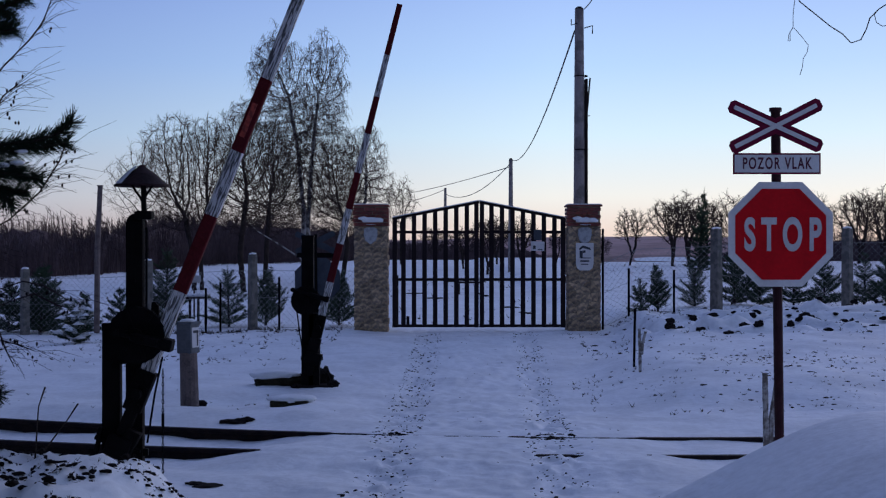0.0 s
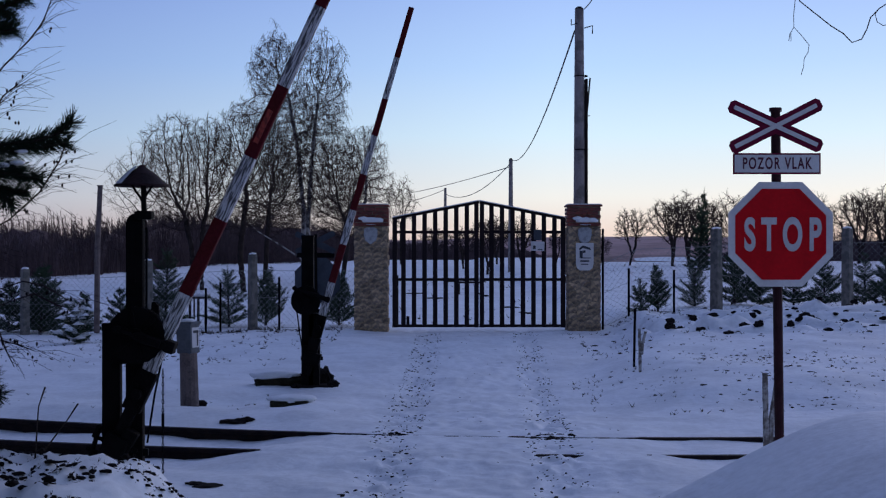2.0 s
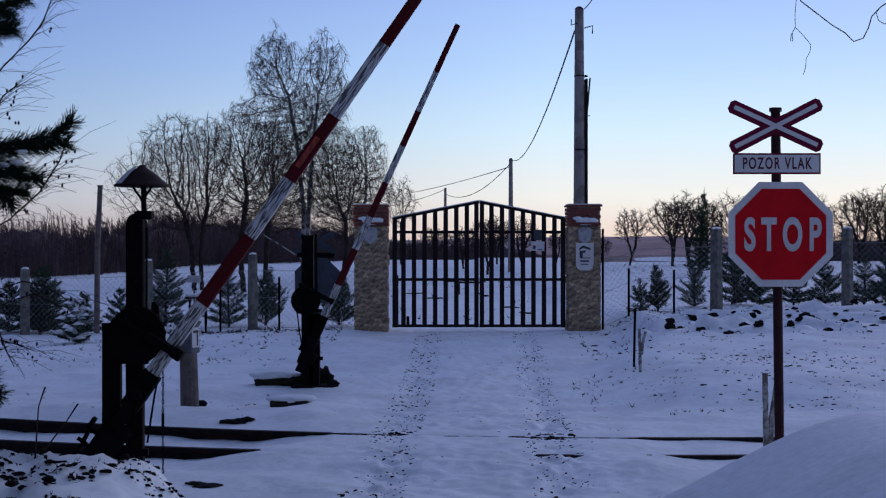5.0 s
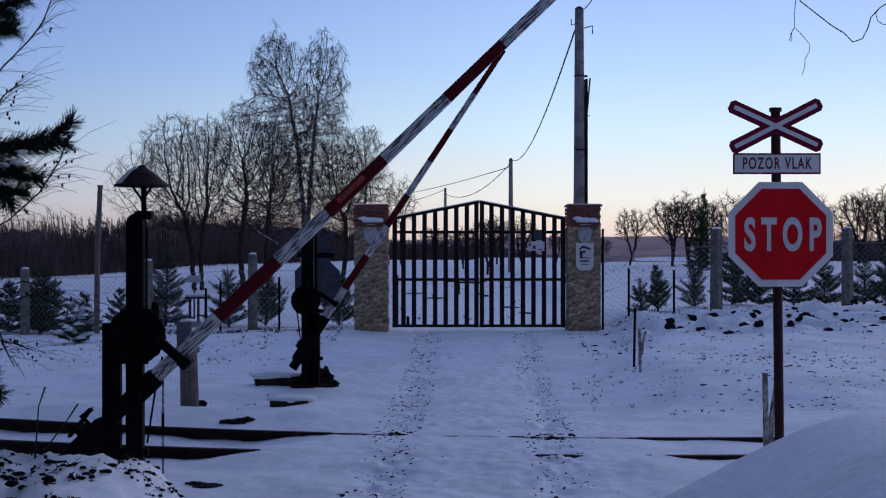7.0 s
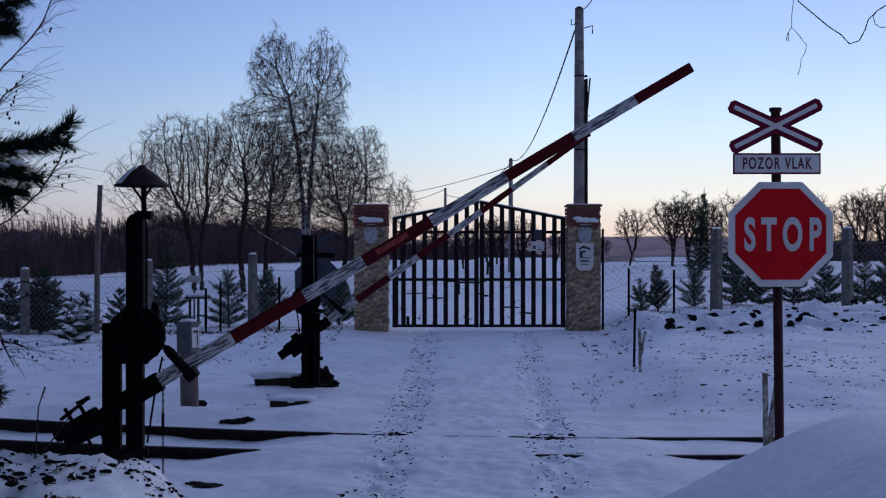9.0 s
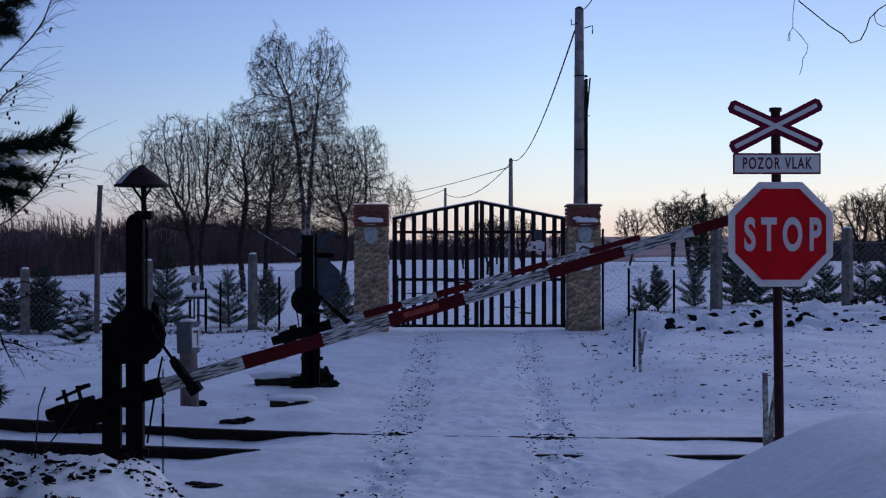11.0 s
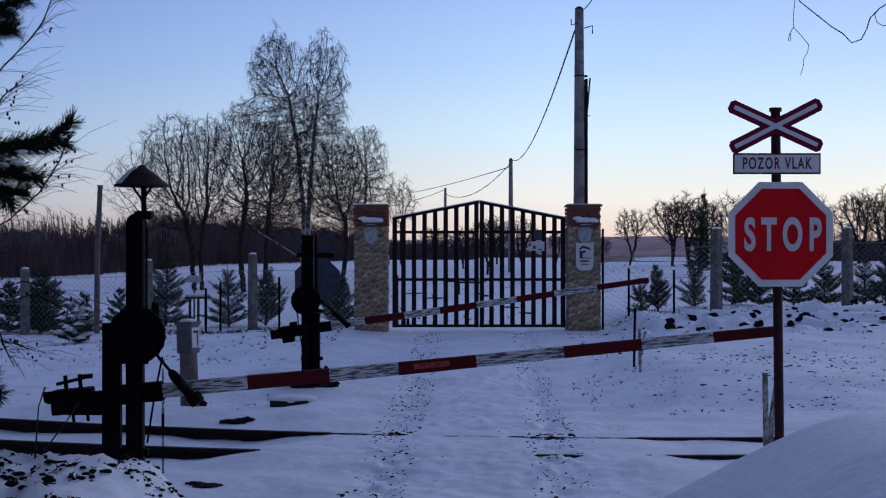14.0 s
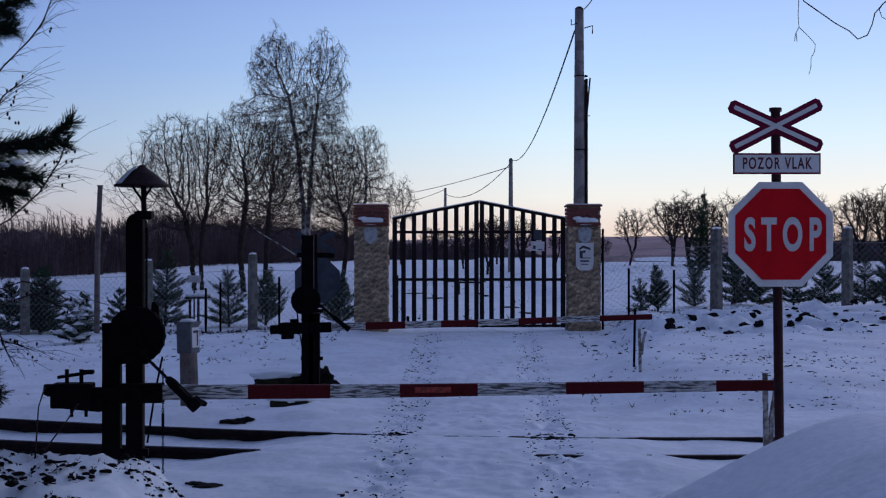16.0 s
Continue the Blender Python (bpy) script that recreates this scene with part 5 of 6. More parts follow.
# ---- pit, slabs, clods and dry plants ----
def make_pit():
    th = thing("concrete_pit", pose(-2.204, 18.3, 0), "dark mossy concrete pit edge at the barrier foot", "concrete pit")
    bm = bmesh.new()
    box(bm, (-0.02, 0.10, 0.02), (0.64, 0.12, 0.30), Matrix.Rotation(radians(2), 4, "Y"), 0.02)
    bmesh.ops.subdivide_edges(bm, edges=bm.edges[:], cuts=4, use_grid_fill=True)
    for v in bm.verts:
        v.co += Vector((noise.noise(v.co * 9), noise.noise(v.co * 9 + Vector((5, 0, 0))), noise.noise(v.co * 7 + Vector((0, 9, 0))) * 1.6)) * 0.035
    part("pit_wall", bm, M_MOSS, th)
    part("snow_lump", lump(random.Random(17), (-0.06, 0.13, 0.155), (0.37, 0.17, 0.06), 0.35, 3), M_SNOWCAP, th, smooth=True)
    bm = bmesh.new()
    box(bm, (0.50, 0.02, -0.02), (0.46, 0.30, 0.12), None, 0.02)
    part("foot_slab", bm, M_EARTH, th)


make_pit()
bm = box(bmesh.new(), (0, 0, 0), (0.45, 0.26, 0.16), None, 0.015)
slab = obj("concrete_cover", bm, M_MOSS)
slab.matrix_basis = pose(-1.800, 16.0, 0.0, 0, 0, -4)
tagged(slab, "dark concrete cover edge showing under snow", "cover slab")
bm = lump(random.Random(8), (0, 0, 0), (0.30, 0.22, 0.05), 0.2, 3)
cover_snow = obj("snow_mound", bm, M_SNOWCAP, smooth=True)
cover_snow.matrix_basis = pose(-1.796, 16.08, 0.085)
tagged(cover_snow, "rounded snow mound lying on the cover", "snow")


def make_clod(x, y, s, seed, lift=0.3):
    rng = random.Random(seed)
    ob = obj("earth_clod", lump(rng, (0, 0, 0), s, 0.55, 3), M_EARTH)
    ob.matrix_basis = pose(x, y, top_at(x, y) + s[2] * lift, 0, 0, rng.uniform(-20, 20))
    tagged(ob, "dark clod of frozen earth bare of snow", "earth clod", "earth clods")


for k, (x, y, a, b) in enumerate([(3.719, 22.2, 0.13, 0.09), (3.964, 22.6, 0.09, 0.06), (4.256, 22.4, 0.12, 0.05), (5.066, 22.6, 0.18, 0.10), (5.389, 23.6, 0.10, 0.08),
                                  (5.801, 22.6, 0.09, 0.14), (6.172, 23.0, 0.17, 0.13), (6.363, 23.0, 0.09, 0.07), (6.755, 22.8, 0.16, 0.10), (6.878, 22.8, 0.07, 0.13),
                                  (6.852, 23.8, 0.08, 0.06), (7.308, 23.2, 0.11, 0.05), (4.740, 23.8, 0.14, 0.05), (4.410, 24.0, 0.11, 0.04), (5.860, 23.4, 0.10, 0.07),
                                  (-2.372, 14.9, 0.09, 0.03), (-2.260, 14.9, 0.11, 0.035), (-2.155, 14.95, 0.07, 0.03), (-2.260, 18.9, 0.04, 0.05),
                                  (-1.620, 18.6, 0.11, 0.16), (-1.479, 18.3, 0.08, 0.06), (-2.482, 18.5, 0.09, 0.07), (-2.378, 18.65, 0.10, 0.05), (-2.085, 18.6, 0.11, 0.05), (-1.964, 18.2, 0.07, 0.04), (-2.925, 16.4, 0.07, 0.05), (-1.846, 10.6, 0.11, 0.014), (-1.957, 10.7, 0.07, 0.014)]):
    small = 0.68 if y > 21 else 1.0
    make_clod(x, y, (a * small, a * 0.8 * small, b * small), 200 + k)
rb = random.Random(93)
for k in range(46):
    x, y, a = rb.uniform(-3.1, -1.6), rb.uniform(6.9, 8.75), rb.uniform(0.014, 0.036)
    make_clod(x, y, (a * rb.uniform(0.9, 1.6), a, a * rb.uniform(0.35, 0.7)), 400 + k, 0.1)
rc = random.Random(91)
for k in range(26):
    x, y, a = rc.uniform(3.4, 8.2), rc.uniform(22.0, 24.8), rc.uniform(0.035, 0.085)
    make_clod(x, y, (a, a * 0.8, a * rc.uniform(0.4, 0.8)), 240 + k)


def scatter(name, rng, zones, material, label, category):
    """Many small lumps or blades over stretches of the plan: (x0, x1, y0, y1, count, size, kind)."""
    vs, fs = [], []
    for x0, x1, y0, y1, count, size, blade in zones:
        for _ in range(count):
            y = rng.uniform(y0, y1)
            x = rng.uniform(x0(y), x1(y)) if callable(x0) else rng.uniform(x0, x1)
            keep = noise.noise(Vector((x * 2.4, y * 2.4, 7.0)))
            if keep < -0.12:
                continue
            p = Vector((x, y, top_at(x, y) + 0.001))
            s = size * rng.uniform(0.4, 1.4)
            i = len(vs)
            if blade:
                for _ in range(5):
                    a = rng.random() * math.tau
                    d = Vector((math.cos(a) * 0.7, math.sin(a) * 0.7, rng.uniform(0.1, 0.8))) * s * 1.5
                    o = Vector((-math.sin(a), math.cos(a), 0)) * s * 0.14
                    i = len(vs)
                    vs += [tuple(p - o), tuple(p + o), tuple(p + d)]
                    fs.append((i, i + 1, i + 2))
            else:
                n = 6
                a0 = rng.random()
                ex, ey, up = rng.uniform(0.6, 1.8), rng.uniform(0.5, 1.3), rng.uniform(0.2, 0.55)
                for shrink, dz in ((1.0, -0.010), (0.75, 0.6 * up * s)):
                    vs += [tuple(p + Vector((math.cos(a0 + k * math.tau / n) * s * ex * shrink * rng.uniform(0.7, 1.3), math.sin(a0 + k * math.tau / n) * s * ey * shrink * rng.uniform(0.7, 1.3), dz * rng.uniform(0.6, 1.3)))) for k in range(n)]
                vs += [tuple(p + Vector((rng.uniform(-0.3, 0.3) * s, rng.uniform(-0.3, 0.3) * s, s * up)))]
                fs += [(i + k, i + (k + 1) % n, i + n + (k + 1) % n, i + n + k) for k in range(n)]
                fs += [(i + n + k, i + n + (k + 1) % n, i + 2 * n) for k in range(n)]
    me = bpy.data.meshes.new(name)
    me.from_pydata(vs, [], fs)
    me.materials.append(material)
    tagged(new(name, me), label, category, kind="stuff")


rg = random.Random(51)
scatter("rut_dirt", rg, [(lambda y: rut_left(y) - 0.24, lambda y: rut_left(y) + 0.24, 9.8, 25.5, 1300, 0.0105, False),
                         (lambda y: rut_right(y) - 0.24, lambda y: rut_right(y) + 0.24, 9.8, 25.5, 1000, 0.010, False),
                         (-0.9, 2.0, 10, 25.5, 160, 0.008, False), (-0.62, -0.15, 13.2, 13.5, 30, 0.022, False), (0.8, 1.4, 13.0, 13.35, 24, 0.02, False)],
        M_EARTH, "dark grit and earth crumbs in the wheel ruts", "grit")
scatter("bank_brush", rg, [(-3.4, -1.5, 6.6, 8.8, 2100, 0.016, False), (-3.4, -1.5, 6.6, 8.8, 2200, 0.018, True)], M_EARTH, "dark leaves and twigs poking through bank snow", "brush")
scatter("grass_tufts", rg, [(2.2, 9.0, 15.5, 22.0, 330, 0.022, True), (2.2, 9.0, 15.2, 22.0, 260, 0.022, False), (2.2, 8.5, 21.5, 25.5, 420, 0.04, True), (2.4, 8.5, 21.5, 25.3, 160, 0.035, False), (-9.0, -1.9, 20.5, 26.0, 520, 0.045, True), (-8.0, -1.9, 20.5, 25.5, 150, 0.025, False), (-6.0, -1.2, 15.0, 20.0, 70, 0.025, True),
                            (3.4, 7.0, 15.2, 20.0, 330, 0.020, False), (3.4, 7.0, 15.2, 20.0, 260, 0.026, True), (-14, 14, 27, 60, 500, 0.10, True), (1.7, 3.2, 15, 19, 90, 0.04, True),
                            (-6.5, -1.9, 25.4, 26.9, 480, 0.055, True), (3.2, 9.0, 24.9, 26.0, 420, 0.055, True)], M_GRASS, "dry grass and weed tips above the snow", "grass")

for pts in ([(-2.497, 8.300, 0.560), (-2.476, 8.300, 0.882), (-2.435, 8.300, 1.003)], [(-2.480, 8.300, 0.560), (-2.303, 8.300, 0.796), (-2.234, 8.300, 0.900)]):
    bm = tube(bmesh.new(), pts, [0.006, 0.004, 0.006], 5)
    tagged(obj("dry_stalk", bm, M_GRASS), "single dry weed stalk standing in snow", "stalk", "dry stalks")


for k, (x, y, ln, h) in enumerate([(-0.882, 46, 0.30, 0.03), (-0.210, 42, 0.34, 0.03), (1.815, 36, 0.22, 0.02), (0.400, 60, 0.3, 0.08), (2.008, 33, 0.16, 0.02), (1.393, 44, 0.12, 0.03)]):
    make_clod(x, y, (ln, 0.3, h), 300 + k, 0.15)
bench = thing("garden_bench", pose(0.825, 45, lie_at(0.825, 45)), "low dark wooden bench in the snow", "bench")
for x in (-0.3, 0.3):
    part("leg", box(bmesh.new(), (x, 0, 0.15), (0.08, 0.3, 0.42), None, 0.005), M_BARK, bench)
part("seat", box(bmesh.new(), (0, 0, 0.40), (0.9, 0.32, 0.06), None, 0.006), M_BARK, bench)


# bird table with snow, and a little notice on a stake
def make_bird_table():
    th = thing("bird_table", pose(-5.244, 29.0, lie_at(-5.244, 29.0)), "small wooden table with a snow-covered top", "garden table")
    z = 0.851 - lie_at(-5.244, 29.0)
    for x in (-0.17, 0.0, 0.17):
        bm = bmesh.new()
        box(bm, (x, 0.05 * (x == 0), z / 2 - 0.1), (0.05, 0.05, z + 0.2), None, 0.004)
        part("leg", bm, M_BARK, th)
    bm = bmesh.new()
    box(bm, (0, 0, z), (0.50, 0.4, 0.04), None, 0.006)
    part("top", bm, M_BARK, th)
    bm = bmesh.new()
    box(bm, (0, 0, z + 0.05), (0.50, 0.38, 0.06), None, 0.025)
    part("snow_layer", bm, M_SNOWCAP, th)


make_bird_table()
nb = thing("notice_board", pose(-5.604, 30.5, lie_at(-5.604, 30.5)), "small pale notice on a thin stake", "notice board")
bm = bmesh.new()
tube(bm, [(0, 0.03, -0.2), (0, 0.03, 0.95)], 0.02, 6)
part("stake", bm, M_BARK, nb)
bm = bmesh.new()
box(bm, (0, 0, 1.220 - lie_at(-5.604, 30.5)), (0.30, 0.02, 0.16), None, 0.004)
part("board", bm, M_LABEL, nb)


# ---- foreground pine and alder at the roadside ----
def needles(rng, pts, ln, per, r_end=1.0):
    vs, fs = [], []
    pts = [Vector(p) for p in pts]
    total = sum((b - a).length for a, b in zip(pts, pts[1:]))
    for a, b in zip(pts, pts[1:]):
        d = (b - a).normalized()
        n = int((b - a).length * per)
        for k in range(n):
            q = a.lerp(b, (k + rng.random()) / n)
            o = d.orthogonal().normalized()
            az = rng.random() * math.tau
            o = o * math.cos(az) + d.cross(o) * math.sin(az)
            w = (d * rng.uniform(0.5, 1.0) + o * rng.uniform(0.45, 0.95)).normalized()
            l = ln * rng.uniform(0.6, 1.1)
            s = w.orthogonal().normalized() * (0.0020 if ln < 0.1 else 0.0045)
            i = len(vs)
            vs += [tuple(q - s), tuple(q + s), tuple(q + w * l + s * 0.3), tuple(q + w * l - s * 0.3)]
            fs.append((i, i + 1, i + 2, i + 3))
    return vs, fs


def make_pine():
    th = thing("pine_tree", pose(-2.75, 6.2, 0), "dark green roadside pine with drooping snowy boughs", "conifer", "roadside pines")
    inv = th.matrix_basis.inverted()
    bm = bmesh.new()
    tube(bm, [(0, 0, -0.2), (0.03, 0, 2), (0, 0, 4.2), (0.02, 0, 6.6)], [0.10, 0.085, 0.06, 0.02], 9)
    part("trunk", bm, M_BARK, th)
    rng = random.Random(61)
    boughs = [[(-2.723, 6.200, 2.207), (-2.180, 6.200, 2.305), (-1.870, 6.200, 2.336), (-1.767, 6.200, 2.367), (-1.695, 6.200, 2.429)], [(-2.767, 6.300, 2.213), (-2.163, 6.300, 2.279), (-1.901, 6.300, 2.313), (-1.748, 6.300, 2.339)],
              [(-2.679, 6.100, 2.125), (-2.145, 6.100, 2.201), (-1.916, 6.100, 2.176), (-1.815, 6.100, 2.163)], [(-2.723, 6.200, 2.130), (-2.180, 6.200, 2.143), (-2.000, 6.200, 2.117), (-1.909, 6.200, 2.104)],
              [(-2.198, 6.250, 2.301), (-2.042, 6.250, 2.236), (-1.951, 6.250, 2.210)], [(-2.723, 6.200, 2.827), (-2.180, 6.200, 2.905), (-2.025, 6.200, 2.946), (-1.909, 6.200, 2.987)], [(-2.723, 6.200, 2.776), (-2.180, 6.200, 2.853), (-1.974, 6.200, 2.869)],
              [(-2.145, 6.100, 2.837), (-2.018, 6.100, 2.816), (-1.929, 6.100, 2.831)], [(-2.723, 6.200, 1.329), (-2.180, 6.200, 1.200), (-2.036, 6.200, 1.174)], [(-2.723, 6.200, 1.329), (-2.180, 6.200, 1.290), (-2.062, 6.200, 1.256)], [(-2.163, 6.150, 2.204), (-2.035, 6.150, 2.114), (-1.958, 6.150, 2.045)]]
    for pts in boughs:
        loc = [inv @ Vector(p) for p in pts]
        bm = bmesh.new()
        tube(bm, loc, [0.02] + [0.008] * (len(loc) - 2) + [0.004], 5)
        b = part("bough", bm, M_BARK, th)
        v, f = needles(rng, loc, 0.080, 2300)
        me = bpy.data.meshes.new("needles")
        me.from_pydata(v, [], f)
        me.materials.append(M_PINE)
        o = tagged(new("needles", me), kind="stuff")
        o.parent = b
    for c, s in (((-1.948, 6.200, 2.238), (0.035, 0.03, 0.012)), ((-2.012, 6.200, 2.228), (0.03, 0.03, 0.012)), ((-1.927, 6.200, 2.290), (0.03, 0.02, 0.008))):
        part("snow_lump", lump(rng, inv @ Vector(c), s, 0.3), M_SNOWCAP, th, smooth=True)
    # the rest of the tree, away from the road; unseen upper boughs added as shade
    for k in range(84):
        low = k < 44
        z = 0.7 + 2.8 * k / 44 if low else 3.75 + 2.6 * (k - 44) / 40
        a = radians(rng.uniform(80, 285) if low else rng.uniform(0, 360))
        ln = (1.9 - 0.2 * z if low else 2.3 - 0.28 * z + 0.5) * rng.uniform(0.7, 1.1)
        p0 = Vector((0, 0, z))
        p1 = p0 + Vector((math.cos(a), math.sin(a), -0.05)) * ln * 0.6
        p2 = p0 + Vector((math.cos(a), math.sin(a), 0.08)) * ln
        bm = bmesh.new()
        tube(bm, [p0, p1, p2], [0.016, 0.009, 0.004], 5)
        b = part("bough", bm, M_BARK, th)
        v, f = needles(rng, [p0, p1, p2], 0.14, 420 if low else 1000)
        me = bpy.data.meshes.new("needles")
        me.from_pydata(v, [], f)
        me.materials.append(M_PINE)
        o = tagged(new("needles", me), kind="stuff")
        o.parent = b

    return th


pine = make_pine()
# unseen copies added left of the view to block sky and darken the bank
for x, y, rz, k in ((-4.3, 8.2, 6, 2.0), (-4.5, 4.4, -8, 1.9), (-5.2, 11.4, 8, 2.0), (-6.6, 15.4, 10, 2.1)):
    c = copy_thing(pine, pose(x, y, 0, 0, 0, rz))
    c.scale = (k * 0.85, k * 0.85, k)
    tagged(c, "unseen pine added to shade the left bank")


def make_alder():
    th = thing("alder_shrub", pose(-2.62, 6.9, 0), "thin leafless alder twigs with small dark cones", "shrub")
    inv = th.matrix_basis.inverted()
    rng = random.Random(71)
    bm = bmesh.new()
    root = Vector((0, 0, -0.1))
    stem_top = inv @ Vector((-2.427, 6.900, 1.876))
    tube(bm, [root, root.lerp(stem_top, 0.6), stem_top, inv @ Vector((-2.369, 6.900, 2.595)), inv @ Vector((-2.312, 6.900, 2.940))], [0.022, 0.018, 0.015, 0.010, 0.006], 6)
    part("stem", bm, M_BARK, th)
    mains = [[(-2.427, 6.900, 1.876), (-2.211, 6.900, 1.991), (-2.053, 6.900, 2.135), (-1.952, 6.900, 2.293), (-1.903, 6.900, 2.437)], [(-2.383, 6.900, 2.595), (-2.240, 6.900, 2.773), (-2.110, 6.900, 2.905), (-2.038, 6.900, 2.997), (-1.990, 6.900, 3.130)],
             [(-2.427, 6.900, 1.876), (-2.254, 6.900, 2.049), (-2.168, 6.900, 2.163), (-2.082, 6.900, 2.250)], [(-2.369, 6.900, 2.422), (-2.240, 6.900, 2.623), (-2.168, 6.900, 2.681)], [(-2.427, 6.900, 1.876), (-2.283, 6.900, 1.387), (-2.168, 6.900, 1.359), (-2.076, 6.900, 1.324)],
             [(-2.427, 6.900, 1.876), (-2.288, 6.900, 1.502), (-2.225, 6.900, 1.330), (-2.182, 6.900, 1.244)],
             [(-2.427, 6.900, 1.876), (-2.255, 6.900, 1.640), (-2.140, 6.900, 1.680), (-2.039, 6.900, 1.660), (-1.953, 6.900, 1.611), (-1.895, 6.900, 1.574)],
             [(-2.427, 6.900, 1.876), (-2.255, 6.900, 1.560), (-2.082, 6.900, 1.617), (-1.967, 6.900, 1.560), (-1.910, 6.900, 1.545)]]
    for j, m in enumerate(mains):
        pts = [inv @ Vector(p) for p in m]
        bm = bmesh.new()
        tube(bm, pts, [0.006] + [0.0042] * (len(pts) - 2) + [0.0018], 5)
        tw = part("twig", bm, M_BARK, th)
        sub = []
        for k in range(30 if j < 4 else 12):
            i = rng.randrange(len(pts) - 1)
            q = pts[i].lerp(pts[i + 1], rng.random())
            up = 1 if j < 4 else -0.6
            e = q + Vector((rng.uniform(0.04, 0.30), rng.uniform(-0.1, 0.1), up * rng.uniform(-0.06, 0.20)))
            mid = q.lerp(e, 0.5) + Vector((0, 0, 0.02))
            sub.append(([q, mid, e], [0.0015, 0.0012, 0.0008], 3))
        o = tagged(new("twig_spray", tubes_mesh("twig_spray", sub, M_BARK)), kind="stuff")
        o.parent = tw
        cones = bmesh.new()
        for k in range(12 if j in (0, 2, 3, 4, 6, 7) else 3):
            s, _, _ = rng.choice(sub)
            c = s[1] + Vector((rng.uniform(-0.02, 0.02), 0, rng.uniform(-0.02, 0.0)))
            if j == 3:
                c = inv @ Vector((-2.202, 6.900, 2.609)) + Vector((rng.uniform(-0.06, 0.07), 0, rng.uniform(-0.14, 0.14)))
            bmesh.ops.create_icosphere(cones, subdivisions=1, radius=1.0, matrix=Matrix.Translation(c) @ Matrix.Diagonal((0.006, 0.006, rng.uniform(0.008, 0.013), 1)))
        tagged(part("cones", cones, M_EARTH, tw), kind="stuff")


make_alder()

# tree beside the camera whose branch hangs into view
roadside = thing("roadside_tree", pose(3.3, 4.4, 0), "bare roadside tree with a limb over the road", "tree")
bm = bmesh.new()
tube(bm, [(0, 0, 0), (0.05, 0, 2.0), (0, 0, 4.3)], [0.12, 0.10, 0.05], 10)
part("trunk", bm, M_BARK, roadside)
bm = bmesh.new()
tube(bm, [(0.02, 0, 3.2), (-0.8, 0.3, 3.4), (-1.35, 0.55, 3.36), (-1.90, 0.60, 3.18), (-1.998, 0.60, 2.985)], [0.035, 0.02, 0.012, 0.006, 0.003], 7)
part("limb", bm, M_BARK, roadside)
TWIG_AT = (1.302, 5.000, 2.988)
hanging = thing("hanging_twig", pose(*TWIG_AT), "thin crooked twig hanging into the sky", "twig")
inv = Matrix.Translation(TWIG_AT).inverted()
for nm, pts, r in (("drooping_shoot", [(1.302, 5.000, 2.988), (1.298, 5.000, 2.759), (1.292, 5.000, 2.707), (1.292, 5.000, 2.659), (1.319, 5.000, 2.630), (1.348, 5.000, 2.593), (1.344, 5.000, 2.567), (1.329, 5.000, 2.542), (1.327, 5.000, 2.513), (1.317, 5.000, 2.482)], 0.0013),
                   ("side_shoot", [(1.292, 5.000, 2.659), (1.277, 5.000, 2.634), (1.273, 5.000, 2.609), (1.281, 5.000, 2.607), (1.281, 5.000, 2.638)], 0.0014),
                   ("main_shoot", [(1.302, 5.000, 2.988), (1.294, 5.000, 2.843), (1.315, 5.000, 2.755), (1.367, 5.000, 2.713), (1.429, 5.000, 2.663), (1.475, 5.000, 2.634), (1.506, 5.000, 2.601), (1.542, 5.000, 2.613), (1.562, 5.000, 2.651), (1.575, 5.000, 2.692), (1.608, 5.000, 2.726), (1.648, 5.000, 2.751)], 0.0023),
                   ("curl", [(1.608, 5.000, 2.726), (1.592, 5.000, 2.705), (1.600, 5.000, 2.676), (1.621, 5.000, 2.663), (1.650, 5.000, 2.667)], 0.0016)):
    bm = bmesh.new()
    tube(bm, [inv @ Vector(p) for p in pts], r, 5)
    part(nm, bm, M_BIRCHTWIG, hanging)


# ---- movement: both booms come down ----
NEAR_ANGLES = [(0.0, 68.0), (0.5, 67.9), (1.0, 67.5), (1.5, 66.3), (2.0, 64.9), (2.5, 64.2), (3.0, 61.8), (3.5, 59.9), (4.0, 58.2), (4.2, 57.6),
               (6.3, 48.5), (6.5, 47.2), (7.0, 43.8), (7.5, 40.9), (8.0, 37.5), (8.5, 34.4), (9.0, 30.5), (9.2, 29.2),
               (11.3, 14.2), (11.5, 12.9), (12.0, 10.3), (12.5, 8.7), (13.0, 7.6), (13.5, 6.65), (14.0, 5.5), (14.5, 4.45), (15.0, 3.0), (15.5, 1.95), (16.0, 0.65)]
FAR_ANGLES = [(0.0, 75.9), (0.5, 75.9), (1.0, 75.9), (1.5, 75.4), (2.0, 73.8), (2.5, 72.9), (3.0, 72.4), (3.5, 70.8), (4.0, 68.8), (4.2, 68.1),
              (6.3, 60.6), (6.5, 59.8), (7.0, 56.3), (7.5, 52.0), (8.0, 46.6), (8.5, 41.5), (9.0, 35.6), (9.2, 33.6),
              (11.3, 13.3), (11.5, 12.0), (12.0, 10.1), (12.5, 8.8), (13.0, 8.2), (13.5, 8.2), (14.0, 8.15), (14.5, 7.8), (15.0, 6.7), (15.5, 4.4), (16.0, 1.8)]


def child(th, name):
    return next(o for o in th.children if o.name.split(".")[0] == name)


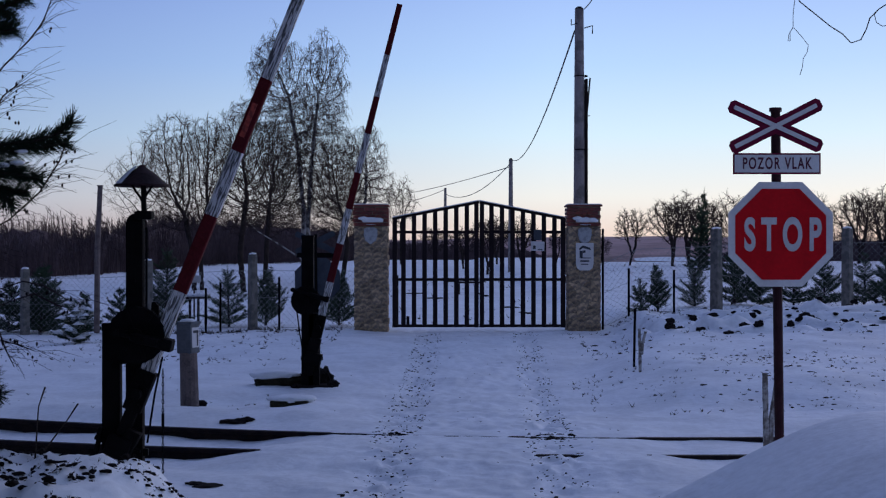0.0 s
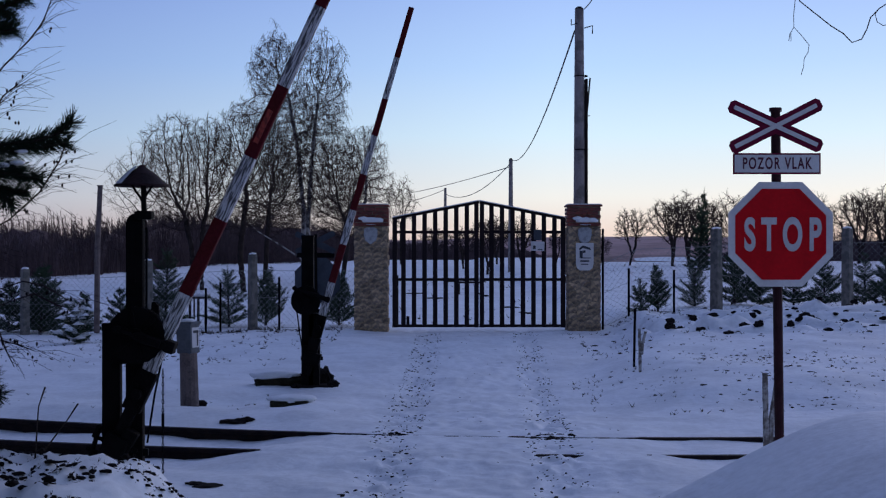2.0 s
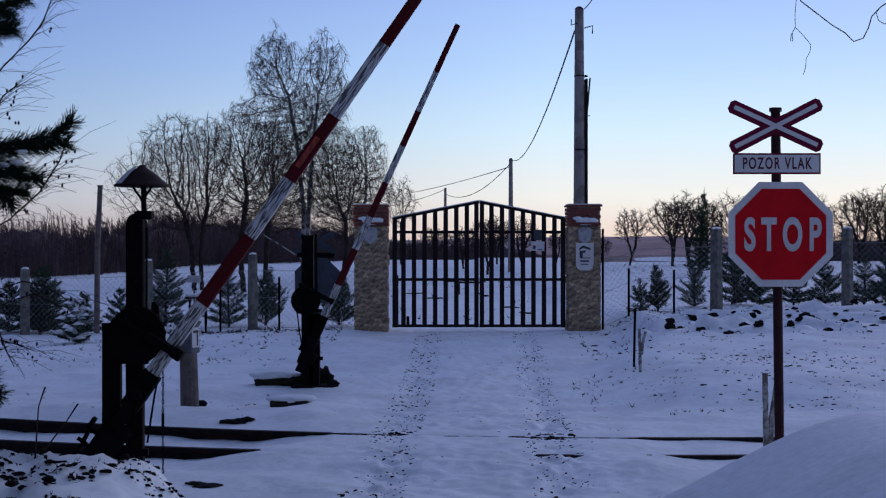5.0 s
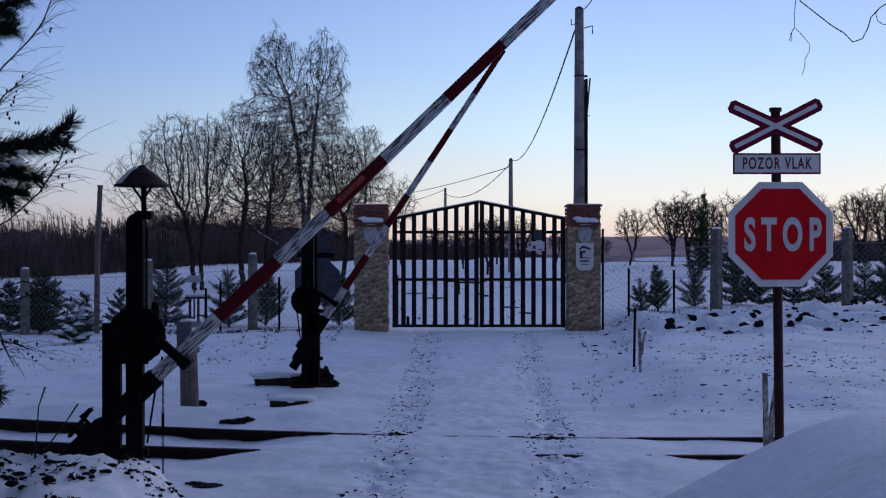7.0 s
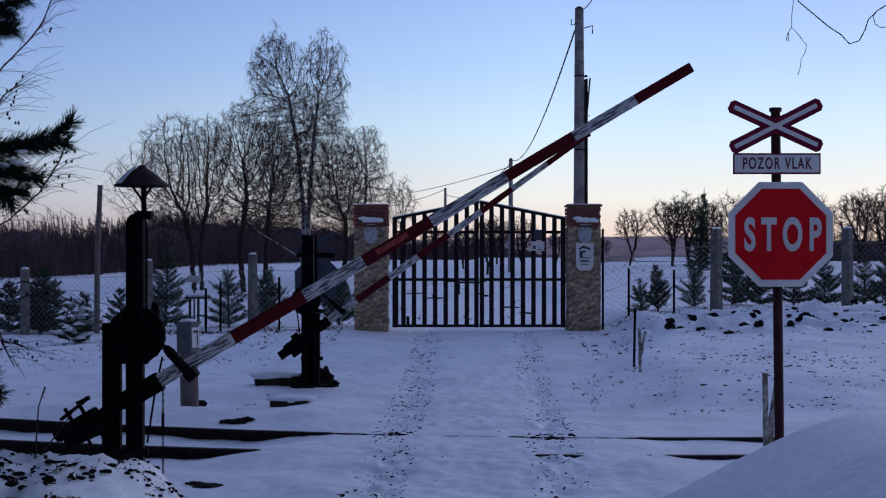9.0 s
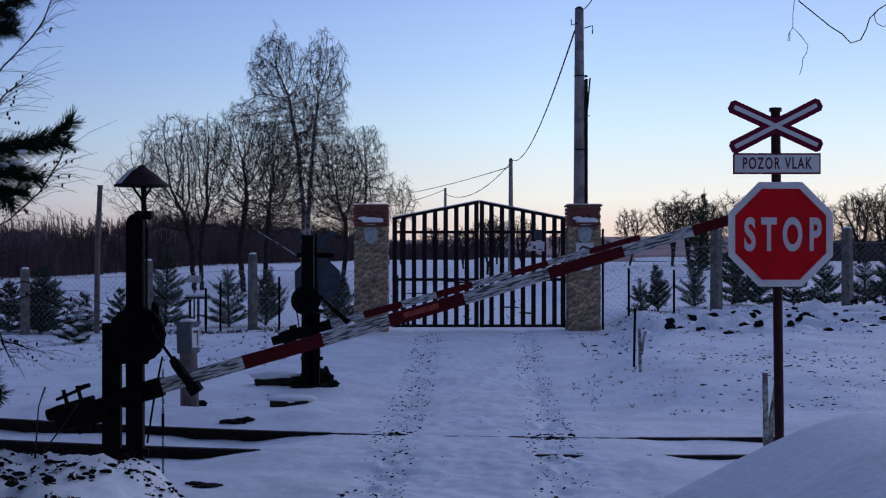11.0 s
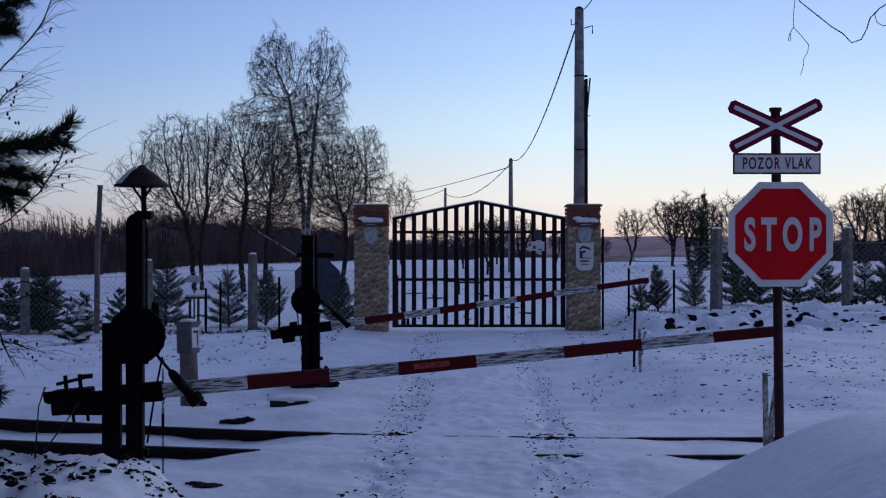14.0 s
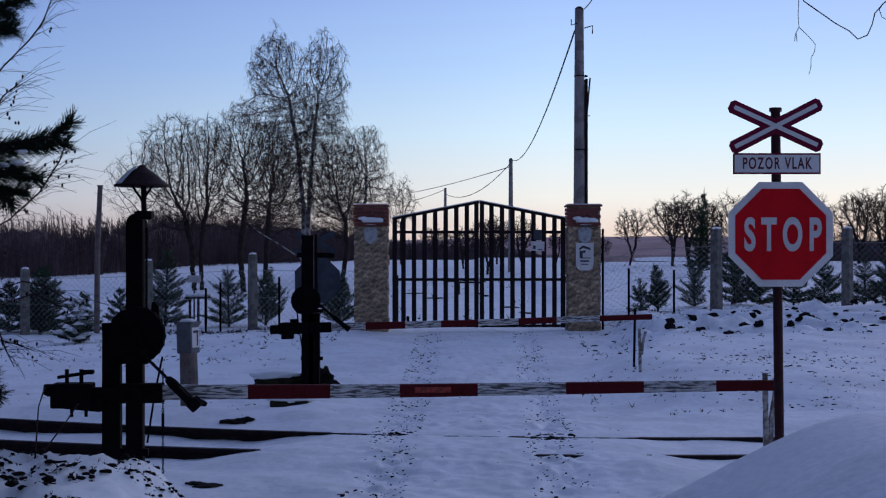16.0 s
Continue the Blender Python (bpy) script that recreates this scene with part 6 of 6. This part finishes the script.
def move_barrier(th, hp, angles, drum_c, reach, sliding):
    """The boom turns at its pivot; the drum and the link follow it."""
    ln, crank = reach
    boom_rows, drum_rows, rod_rows, sleeve_rows = [], [], [], []
    for t, a in angles:
        boom_rows.append((t, pose(0, 0, hp, 0, -a, 0)))
        dip = 9 if sliding else 3
        e = (0.400 * math.cos(radians(a - dip)), 0.400 * math.sin(radians(a - dip)))
        dx, dz = e[0] - drum_c[0], e[1] - drum_c[1]
        if sliding:
            pin = radians(float(np.interp(a, (0.6, 12.9, 29.2, 37.5, 47.2, 57.0, 68.0), (-66, 17, 69, 82, 98, 130, 172))))
        else:
            d = math.hypot(dx, dz)
            pin = math.atan2(dz, dx) + math.acos(max(-1.0, min(1.0, (crank * crank + d * d - ln * ln) / (2 * crank * d))))
        px, pz = drum_c[0] + crank * math.cos(pin), drum_c[1] + crank * math.sin(pin)
        link = math.degrees(math.atan2(pz - e[1], px - e[0]))
        drum_rows.append((t, pose(drum_c[0], -0.02, hp + drum_c[1], 0, -math.degrees(pin), 0)))
        sleeve_rows.append((t, pose(e[0], 0, hp + e[1], 0, -link, 0)))
        rod_rows.append((t, pose(px, 0, hp + pz, 0, -link - 180, 0)))
    walk(child(th, "boom"), boom_rows)
    walk(child(th, "drum"), drum_rows)
    if sliding:
        walk(child(th, "link_sleeve"), sleeve_rows)
        walk(child(th, "link_rod"), rod_rows)
    else:
        walk(child(th, "link_rod"), sleeve_rows)


TWIG_SWAY = [(0.0, 0), (1.0, 0), (1.5, -3), (2.0, 2), (3.0, 6), (4.0, 6), (6.5, 6), (7.0, 4), (8.0, -5), (9.0, -4), (11.5, 1), (12.5, 4), (13.5, 1), (14.5, 2), (15.0, 8), (16.0, 16)]


def motions():
    walk(hanging, [(t, Matrix.Translation(TWIG_AT) @ pose(0, 0, 0, 0, -s * 0.236, 0)) for t, s in TWIG_SWAY])
    move_barrier(near_barrier, NEAR_PIVOT[2], NEAR_ANGLES, NEAR_DRUM, NEAR_REACH, True)
    move_barrier(far_barrier, FAR_PIVOT[2], FAR_ANGLES, FAR_DRUM, FAR_REACH, False)


motions()
